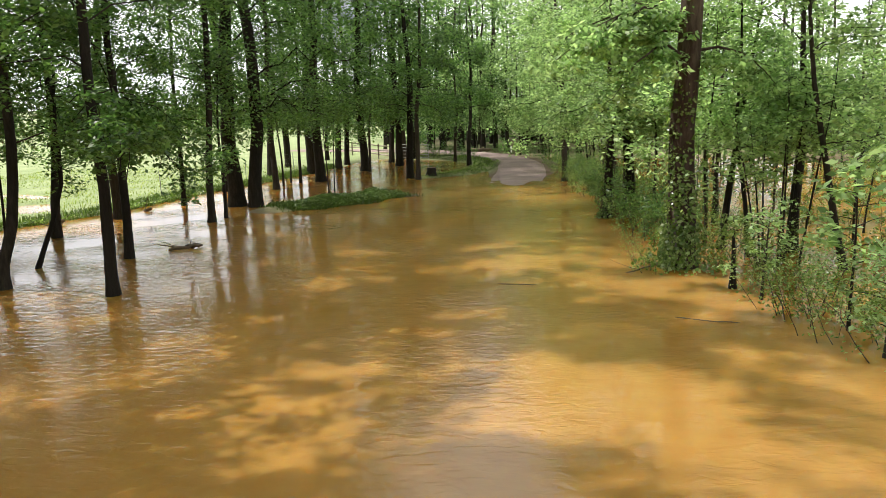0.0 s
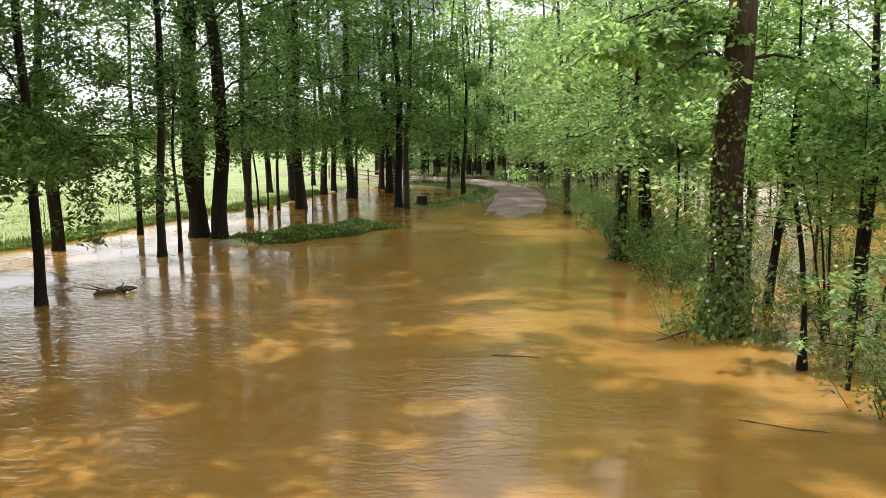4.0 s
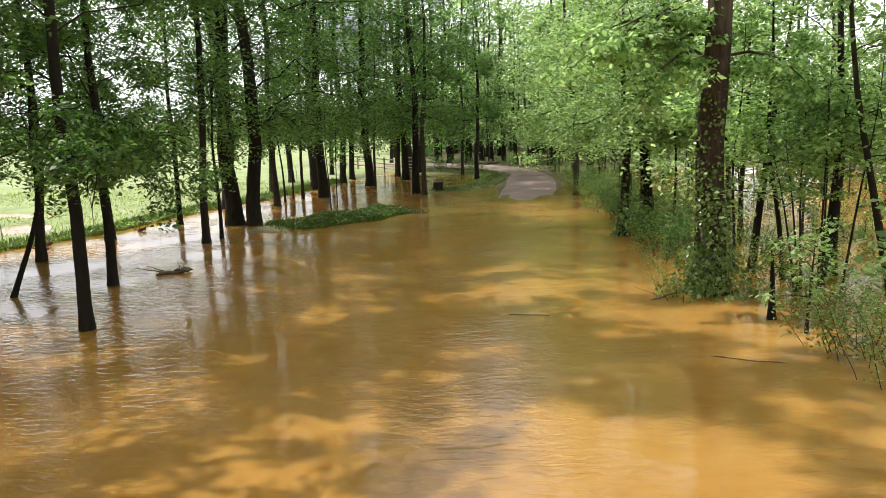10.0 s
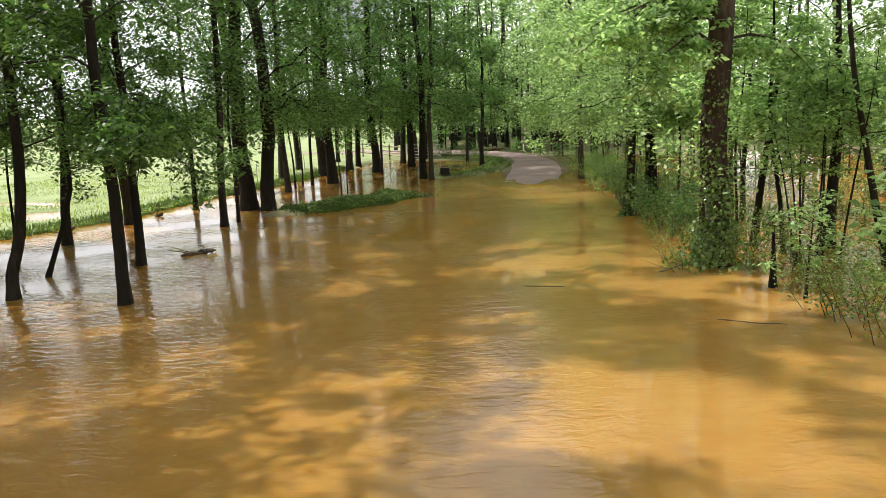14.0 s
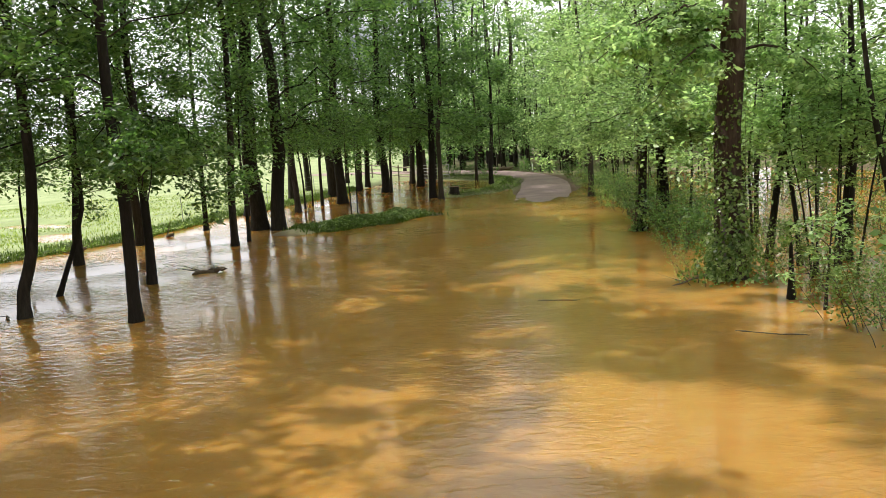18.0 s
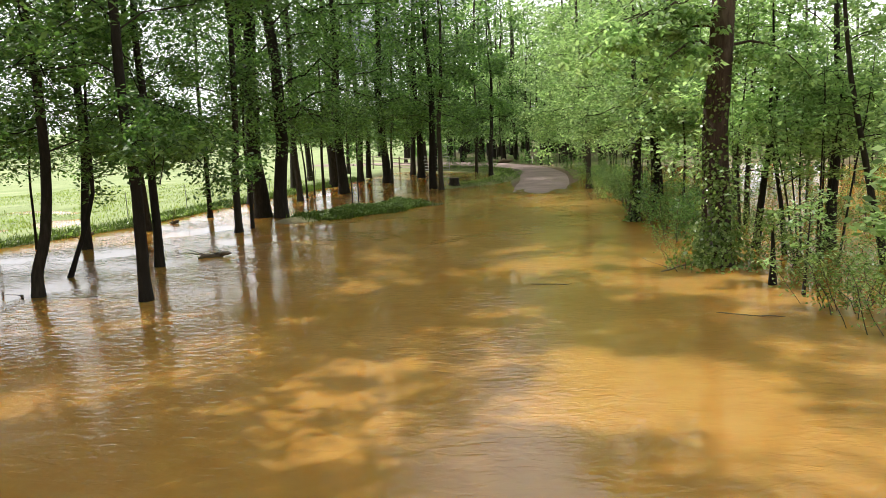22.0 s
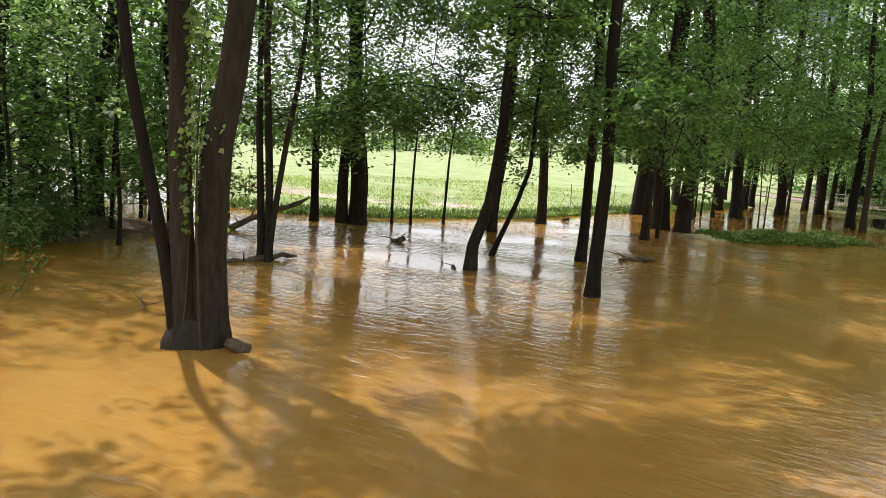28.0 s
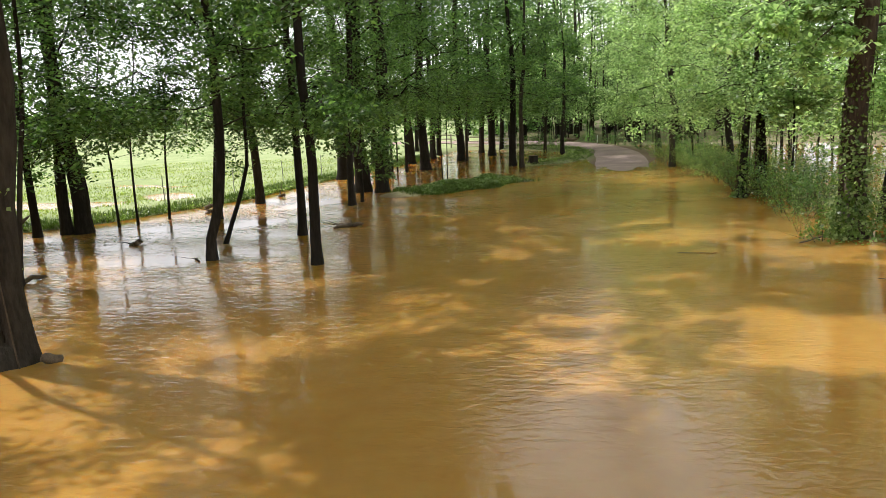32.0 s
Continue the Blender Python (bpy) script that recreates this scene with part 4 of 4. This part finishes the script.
for x, y in scatter(22, (2, 15, 61, 76), 1.5, lambda x, y: road_gap(x, y) > 2.6, [], woods):
    copy_thing(young[int(woods.integers(4))], spot(x, y, woods.uniform(0, 360), woods.uniform(0.9, 1.5), max(0.0, float(ground_z(x, y)))))
# low growth where the lane leaves the wood
for x, y in scatter(26, (-6, 18, 46, 76), 1.8, lambda x, y: 2.7 < road_gap(x, y) < 9 and field_side(x, y) < -0.5 and (x > 6 or y > 68), [(0.7, 55.5), (3, 61)], woods):
    copy_thing(young[int(woods.integers(4))], spot(x, y, woods.uniform(0, 360), woods.uniform(0.8, 1.3), max(0.0, float(ground_z(x, y)))))

far_wood("far_wood", (24, 4), (34, 62), 2.5, 5.5, 70, 203, "dense shaded young woods behind the flooded edge", 0.5)
far_wood("far_wood", (-37, -8), (-29, 16), 2.2, 10, 75, 205, "dense shaded woods behind the dark thicket", 0.6)
far_wood("far_wood", (-10, 92), (30, 82), 4, 14, 60, 204, "dense woods closing the end of the lane", 0.6)
far_wood("far_wood", (-190, 60), (-60, 190), 8, 7, 90, 200, "distant dark green wood beyond the pasture")
far_wood("far_wood", (-60, 190), (20, 165), 8, 8, 60, 201, "distant dark green wood beyond the pasture")
far_wood("far_wood", (-190, 60), (-150, -60), 8, 7, 50, 202, "distant dark green wood beyond the pasture")

# ---- ivy ----
def ivy(x, y, radius, z0, z1, n, seed, lean=(0, 0), size=0.085, label="", skirt=0):
    """Ivy on a trunk: heart-shaped blades hanging off the bark, with a loose skirt at its foot."""
    rng = np.random.default_rng(seed)
    root = empty("ivy", (x, y, 0))
    z = z0 + (z1 - z0) * rng.random(n) ** 1.6
    a = rng.normal(size=n) * 0.75 + math.atan2(-1.0, -1.15) + 0.5 * np.sin(2.3 * z + seed)
    thick = 0.02 + 0.16 * rng.random(n) ** 2 * (0.6 + 0.4 * np.sin(3 * z + seed))
    r = radius * (1 + 0.5 * np.exp(-z / 0.3)) + np.abs(thick)
    if skirt:
        k = int(n * 0.45)
        z[:k] = 0.03 + 0.95 * rng.random(k) ** 1.4
        a[:k] = rng.random(k) * 6.28
        r[:k] = radius + skirt * rng.random(k) * (1.15 - z[:k])
    d = np.stack([np.cos(a), np.sin(a), np.zeros(n)], 1)
    p = np.stack([lean[0] * z, lean[1] * z, z], 1) + d * r[:, None]
    out = d * 0.55 + np.stack([rng.normal(size=n) * 0.4, rng.normal(size=n) * 0.4, -0.7 + 0.3 * rng.normal(size=n)], 1)
    out /= np.linalg.norm(out, axis=1)[:, None]
    side = np.cross(out, d + 0.35 * rng.normal(size=(n, 3)))
    side /= np.linalg.norm(side, axis=1)[:, None] + 1e-9
    s = (size * (0.5 + rng.random(n)))[:, None]
    v = np.stack([p, p + out * s * 0.35 + side * s * 0.5, p + out * s, p + out * s * 0.35 - side * s * 0.5], 1).reshape(-1, 3)
    v[:, 2] = np.maximum(v[:, 2], 0.012)
    stuff(mesh_object("foliage", v, np.arange(4 * n).reshape(n, 4), LEAF_IVY, root, smooth=False))
    vines = []
    for k in range(5):
        t = np.linspace(0, 1, 12)
        aa = a[k * 7] + 0.5 * np.sin(3 * t + k)
        zz = -0.2 + (z1 * (0.5 + 0.5 * rng.random()) + 0.2) * t
        rr = radius * (1 + 0.5 * np.exp(-np.maximum(zz, 0) / 0.3)) + 0.012
        vines.append((np.stack([np.cos(aa) * rr + lean[0] * zz, np.sin(aa) * rr + lean[1] * zz, zz], 1), 0.014 * (1.1 - t)))
    for pts, rad in vines:
        vv, ff = tube(pts, rad, 5)
        mesh_object("vine", vv, ff, TWIG, root)
    return tagged(root, label or "glossy green ivy climbing a tree trunk", "ivy")


ivy(5.10, 16.10, 0.28, 0.0, 4.6, 3300, 300, (0.015, 0), 0.072, "thick ivy round the foot of a tree with sky sheen in its leaf colour", 0.75)


def bare_wood(host, radius, middle, half, top, lean):
    """A pale, debarked streak that runs up a trunk from its foot."""
    rng = np.random.default_rng(77)
    a, z = np.linspace(-1, 1, 7), np.linspace(-0.05, top, 12)
    A, Z = np.meshgrid(a, z)
    width = half * (1 - 0.75 * (Z / top).clip(0, 1) ** 1.3) * (1 + 0.12 * rng.normal(size=Z.shape))
    flare = 1 + 0.26 * np.exp(-Z.clip(0) / 0.2) + 0.1 * np.exp(-Z.clip(0) / 1.0)
    R = radius * flare + 0.03 * (1 - A ** 2) + 0.012
    ang = middle + A * width
    v = np.stack([np.cos(ang) * R + lean * Z, np.sin(ang) * R, Z], -1).reshape(-1, 3)
    q = (np.arange(11)[:, None] * 7 + np.arange(6)[None, :])
    mesh_object("bare_wood", v, np.stack([q, q + 1, q + 8, q + 7], -1).reshape(-1, 4), BARK_PALE, host, "pale debarked wood")


bare_wood([o for o in scene.objects if o.get("label", "").startswith("tall ivy-clad")][0], 0.27, radians(222), 0.42, 1.5, 0.015)
ivy(5.20, 24.04, 0.17, 0.0, 5.0, 380, 301, (0.03, 0), 0.1)
ivy(6.20, 25.20, 0.2, 0.0, 4.0, 260, 302, (0.02, 0), 0.1)
ivy(-9.72, 8.33, 0.2, 1.3, 4.4, 460, 303, (0.0, 0), 0.066, "sparse vine with large leaves on a trunk, sky sheen in their colour")


# ---- grass ----
def blades(name, xy, h, w, mat, seed, label, category="grass"):
    """Blades of grass, bent over, rooted on the ground."""
    rng = np.random.default_rng(seed)
    n = len(xy)
    z = np.maximum(ground_z(xy[:, 0], xy[:, 1]), -0.1)
    p = np.stack([xy[:, 0], xy[:, 1], z - 0.01], 1)
    a = rng.random(n) * 6.28
    d = np.stack([np.cos(a), np.sin(a), np.zeros(n)], 1)
    s = np.stack([-np.sin(a), np.cos(a), np.zeros(n)], 1)
    hh = (h * (0.45 + 0.9 * rng.random(n)))[:, None]
    ww = (w * (0.6 + 0.8 * rng.random(n)))[:, None]
    up = np.array([0, 0, 1.0])
    bend = (0.2 + 0.6 * rng.random(n))[:, None]
    v = np.stack([p - s * ww, p + s * ww, p + up * hh * 0.6 + d * hh * bend * 0.3 + s * ww * 0.7, p + up * hh * 0.6 + d * hh * bend * 0.3 - s * ww * 0.7,
                  p + up * hh * (1 - 0.3 * bend) + d * hh * bend], 1).reshape(-1, 3)
    k = np.arange(n)[:, None] * 5
    f4 = k + np.array([[0, 1, 2, 3]])
    f3 = k + np.array([[3, 2, 4, 4]])
    faces = [tuple(q) for q in f4] + [tuple(q[:3]) for q in f3]
    ob = mesh_object(name, v, faces, mat, smooth=False)
    return tagged(ob, label, category, kind="stuff")


def along(pts, n, width, rng, off=0.0):
    p = np.array(pts, float)
    d = np.concatenate([[0], np.cumsum(np.hypot(*np.diff(p, axis=0).T))])
    q = rng.random(n) * d[-1]
    x, y = np.interp(q, d, p[:, 0]), np.interp(q, d, p[:, 1])
    i = np.clip(np.searchsorted(d, q) - 1, 0, len(p) - 2)
    t = (p[i + 1] - p[i]) / np.linalg.norm(p[i + 1] - p[i], axis=1)[:, None]
    r = off + width * (rng.random(n) - 0.5) * 2
    return np.stack([x - t[:, 1] * r, y + t[:, 0] * r], 1)


g = np.random.default_rng(21)
def weeds(n, pts, width, seed):
    """Low leafy weeds as single plants of a few broad blades."""
    rng = np.random.default_rng(seed)
    xy = along(pts, n, width, rng)
    z = ground_z(xy[:, 0], xy[:, 1])
    c = np.stack([xy[:, 0], xy[:, 1], np.maximum(z, 0) + 0.1], 1)[z > -0.03]
    v, f = leaves(c, 0.14, 14, 0.11, rng, 0.7, 0.0, 0.55)
    v[:, 2] = np.maximum(v[:, 2], 0.012)
    ob = mesh_object("weed_cover", v, f, LEAF_IVY, smooth=False)
    return tagged(ob, "low leafy weeds among the wet grass", "weeds", kind="stuff")


weeds(520, ISLAND, 1.35, 27)
weeds(160, VERGE, 0.8, 28)
weeds(320, FIELD_EDGE[3:9], 0.5, 29)
isl = along(ISLAND, 12000, 1.6, g) + g.normal(size=(12000, 2)) * 0.35
blades("island_grass", isl[ground_z(isl[:, 0], isl[:, 1]) > -0.05], 0.19, 0.014, GRASS, 22, "low island of wet green grass and weeds in flood water")
ver = along(VERGE, 11000, 1.05, g)
blades("verge_grass", ver[(ground_z(ver[:, 0], ver[:, 1]) > -0.03)], 0.08, 0.013, GRASS, 23, "green grass verge beside the gravel lane")
edge = FIELD_EDGE[3:10]
rim = along(edge, 12000, 0.55, g, 0.5)
blades("field_edge_grass", rim[ground_z(rim[:, 0], rim[:, 1]) > -0.08], 0.22, 0.014, GRASS, 24, "tall weeds and grass along the flooded field edge")
mead = along(edge, 14000, 11.0, g, 12.0)
blades("pasture_grass", mead[ground_z(mead[:, 0], mead[:, 1]) > 0.01], 0.12, 0.02, PASTURE_GRASS, 25, "short bright pasture grass with standing water between")
shoal = along([(-0.5, 41), (0.2, 47), (-0.5, 56)], 1600, 1.8, g)
blades("shallow_grass", shoal[ground_z(shoal[:, 0], shoal[:, 1]) > -0.25], 0.2, 0.01, PASTURE_GRASS, 26, "pale grass tips showing above shallow flood water")


# ---- fences ----
def board_fence(a, b, bays, height, seed):
    """A wooden rail fence: posts and three rails a bay."""
    rng = np.random.default_rng(seed)
    root = empty("board_fence", (a[0], a[1], 0))
    p = np.linspace(np.array(a, float), np.array(b, float), bays + 1)
    z = np.maximum(ground_z(p[:, 0], p[:, 1]), 0)
    o = np.array([a[0], a[1], 0.0])
    for k in range(bays + 1):
        h = height * (1 + 0.05 * rng.normal())
        base = np.array([p[k, 0], p[k, 1], z[k] - 0.5])
        v, f = tube([base - o, base - o + (0, 0, h + 0.4), base - o + (0.01, 0, h + 0.5), base - o + (0.01, 0, h + 0.51)], (0.06, 0.058, 0.055, 0.002), 8, 0.04, rng)
        mesh_object("post", v, f, WOOD_GREY, root)
    for k in range(bays):
        for r in (0.35, 0.7, 1.05):
            q0 = np.array([p[k, 0], p[k, 1], z[k] + r * height / 1.15]) - o
            q1 = np.array([p[k + 1, 0], p[k + 1, 1], z[k + 1] + r * height / 1.15 + 0.02 * rng.normal()]) - o
            d = (q1 - q0) / np.linalg.norm(q1 - q0)
            s = np.array([-d[1], d[0], 0]) * 0.016
            u = np.array([0, 0, 0.045])
            off = s * 4.6
            vs = [q + off + i * s + j * u for q in (q0, q1) for i, j in ((-1, -1), (1, -1), (1, 1), (-1, 1))]
            fs = np.array([(0, 1, 2, 3), (7, 6, 5, 4), (0, 4, 5, 1), (1, 5, 6, 2), (2, 6, 7, 3), (3, 7, 4, 0)])
            mesh_object("rail", np.array(vs), fs, WOOD_GREY, root, smooth=False)
    return tagged(root, "weathered grey wooden rail fence across the wet meadow", "fence")


board_fence((-9.82, 69.46), (-4.3, 60.5), 4, 1.2, 40)


def farm_gate(a, b, height):
    """A tubular steel gate: frame, bars and a brace."""
    root = empty("farm_gate", (a[0], a[1], 0))
    o = np.array([a[0], a[1], 0.0])
    z = max(0.0, float(ground_z(a[0], a[1]))) + 0.15
    A, B = np.array([a[0], a[1], z]) - o, np.array([b[0], b[1], z]) - o
    for k in range(5):
        u = np.array([0, 0, height * k / 4])
        v, f = tube([A + u, (A + B) / 2 + u, B + u], (0.022,) * 3, 7)
        mesh_object("bar", v, f, STEEL, root)
    for q in (A, (A + B) / 2, B):
        v, f = tube([q + (0, 0, -0.16 if q is not (A + B) / 2 else 0), q + (0, 0, height / 2), q + (0, 0, height + 0.02)], (0.024,) * 3, 7)
        mesh_object("upright", v, f, STEEL, root)
    return tagged(root, "grey tubular steel farm gate at the meadow", "gate")


farm_gate((-4.20, 62.29), (-1.4, 59.6), 1.05)


def wire_fence(pts, step, seed):
    """Thin steel posts and three wires along the pasture."""
    rng = np.random.default_rng(seed)
    p = np.array(pts, float)
    d = np.concatenate([[0], np.cumsum(np.hypot(*np.diff(p, axis=0).T))])
    q = np.arange(0, d[-1], step)
    x, y = np.interp(q, d, p[:, 0]), np.interp(q, d, p[:, 1])
    z = np.maximum(ground_z(x, y), -0.1)
    root = empty("wire_fence", (x[0], y[0], 0))
    o = np.array([x[0], y[0], 0.0])
    for k in range(len(q)):
        b = np.array([x[k], y[k], z[k] - 0.3]) - o
        v, f = tube([b, b + (0.02 * rng.normal(), 0, 1.0), b + (0.03 * rng.normal(), 0, 1.42)], (0.02, 0.02, 0.018), 6)
        mesh_object("post", v, f, STEEL, root)
    for h in (0.45, 0.75, 1.05):
        pts3 = np.stack([x, y, z + h], 1) - o
        v, f = tube(pts3, np.full(len(q), 0.003), 4)
        mesh_object("wire", v, f, STEEL, root)
    return tagged(root, "thin steel posts with wires along the pasture edge", "fence")


wire_fence([(-22.5, 23.5), (-17.6, 25.0), (-15.2, 30.0), (-13.4, 36), (-11.6, 43), (-10, 54)], 4.0, 42)


# ---- stump, logs, drift ----
def stump(x, y, r, h, seed):
    rng = np.random.default_rng(seed)
    z = max(0.0, float(ground_z(x, y)))
    root = empty("tree_stump", (x, y, z))
    v, f = tube([(0, 0, -0.15), (0, 0, 0.05), (0.01, 0, h * 0.5), (0.02, 0, h * 0.92), (0.02, 0, h)], (r * 1.5, r * 1.2, r, r * 0.97, r * 0.9), 16, 0.07, rng)
    mesh_object("bole", v, f, BARK, root)
    a = np.linspace(0, 6.28, 20, endpoint=False)
    top = [(0.02 + r * 0.9 * math.cos(t), r * 0.9 * math.sin(t), h + 0.004 + 0.01 * rng.normal()) for t in a] + [(0.02, 0, h - 0.02)]
    mesh_object("cut_face", np.array(top), [(i, (i + 1) % 20, 20) for i in range(20)], DEADWOOD, root)
    return tagged(root, "dark old tree stump on the grass verge", "stump")


stump(-0.87, 42.40, 0.27, 0.44, 50)


def log(a, b, r, seed, label, branches=0, category="log"):
    """A fallen trunk from a to b with broken stubs."""
    rng = np.random.default_rng(seed)
    a, b = np.array(a, float), np.array(b, float)
    root = empty("log", tuple(a))
    t = np.linspace(0, 1, 9)
    pts = (b - a)[None] * t[:, None] + rng.normal(size=(9, 3)) * r * 0.35
    rad = np.concatenate([[r * 0.3], r * (1 - 0.35 * t[1:-1]), [r * 0.15]])
    v, f = tube(pts, rad, 9, 0.09, rng)
    mesh_object("bole", v, f, DEADWOOD, root)
    for k in range(branches):
        q = pts[2 + k % 6]
        d = rng.normal(size=3) * np.array([1, 1, 0.5])
        d[2] = abs(d[2]) + 0.15
        d *= (0.35 + 0.5 * rng.random()) / np.linalg.norm(d)
        w = np.linspace(0, 1, 5)
        v, f = tube(q[None] + d[None] * w[:, None] + rng.normal(size=(5, 3)) * 0.02 * w[:, None], r * 0.3 * (1.1 - w), 5)
        mesh_object("stub", v, f, DEADWOOD, root)
    return tagged(root, label, category)


log((-16.94, 15.82, -0.05), (-16.94, 19.82, 0.75), 0.1, 51, "fallen grey trunk propped on a stub above the water", 2)
log((-13.51, 12.61, 0.0), (-12.96, 14.21, 0.05), 0.07, 52, "dark log floating beside a sapling clump", 1)
log((-7.80, 20.09, 0.0), (-7.00, 20.59, 0.05), 0.07, 53, "drift of dead branches caught in the current", 3)
log((-7.48, 20.57, 0.02), (-6.88, 20.07, 0.1), 0.06, 54, "drift of dead branches caught in the current", 2)
log((-12.01, 9.44, -0.02), (-11.31, 8.84, 0.06), 0.022, 55, "thin broken branch sticking out of flood water", 4, "branch")
log((3.73, 11.98, 0.0), (4.63, 11.48, 0.02), 0.014, 56, "thin stick floating on muddy water", 0, "stick")
log((0.95, 14.85, 0.0), (1.75, 14.65, 0.015), 0.012, 57, "thin stick floating on muddy water", 0, "stick")
log((-9.17, 8.44, -0.02), (-9.32, 8.19, 0.16), 0.09, 58, "broken root stub at the foot of a tree", 0)
log((-10.28, 15.90, 0.0), (-10.03, 15.50, 0.03), 0.03, 59, "short stick lodged against a trunk", 1, "stick")
log((3.73, 15.55, -0.02), (4.63, 15.95, 0.12), 0.02, 60, "thin branch trailing in the water by the bank", 3, "branch")
log((0.49, 63.58, 0.25), (4.19, 64.58, 0.5), 0.22, 61, "dark fallen trunk lying beside the lane", 2)
log((-17.63, 13.63, 0.05), (-17.23, 15.43, 0.1), 0.14, 62, "dark rotten log lying in the shallows", 1)
for k, (x, y) in enumerate(((-14.2, 26.3), (-12.3, 29.6), (-13.6, 24.9), (-13.1, 18.2))):
    log((x, y, 0.0), (x + 0.3, y + 0.1, 0.12), 0.08, 63 + k, "small dark clump of drift at the field edge", 2)

# ---- near leafy saplings of the right bank ----
sapling((6.1, 11.0), 2.7, 0.03, (0.0, 0.0), seed=400, from_=1.0, spread=0.8, clumps=14, per=22, size=0.2, label="broad-leaved bright sapling leaning over the bank")
sapling((5.6, 13.0), 1.7, 0.03, (0.05, 0.0), seed=401, from_=0.5, spread=0.6, clumps=14, per=30, size=0.12)
sapling((5.42, 13.9), 1.4, 0.07, (0.0, 0.0), seed=402, from_=0.7, spread=0.5, clumps=10, per=50, size=0.09, leaf=LEAF_IVY, label="short ivy-covered dead stub in the water")
sapling((5.9, 9.7), 1.5, 0.025, (0.05, 0.0), seed=403, from_=0.3, spread=0.8, clumps=16, per=36, size=0.11)
for k in range(7):
    sapling((6.6 + 0.15 * k, 15.6 + 0.2 * (k % 3)), 3.2 + 0.3 * k, 0.028, (0.04 * (k - 3), 0.02), seed=410 + k, from_=1.6, spread=0.7, clumps=9, per=30, size=0.12, label="thin bare-footed stem in a flooded thicket")

# ---- marks beside the lane ----
def marker_post(x, y, h):
    """A short white post with a bevelled head and a dark foot."""
    z = max(0.0, float(ground_z(x, y)))
    root = empty("marker_post", (x, y, z))
    v, f = tube([(0, 0, -0.2), (0, 0, 0.12), (0, 0, h * 0.9), (0, 0, h), (0, 0, h + 0.03)], (0.05, 0.05, 0.05, 0.045, 0.004), 8)
    mesh_object("post", v, f, WHITE_PAINT, root, smooth=False)
    v, f = tube([(0, 0, -0.05), (0, 0, 0.06), (0, 0, 0.1)], (0.075, 0.07, 0.05), 8)
    mesh_object("footing", v, f, DEADWOOD, root)
    return tagged(root, "short white marker post beside the gravel lane", "post")


marker_post(5.6, 63.4, 0.7)
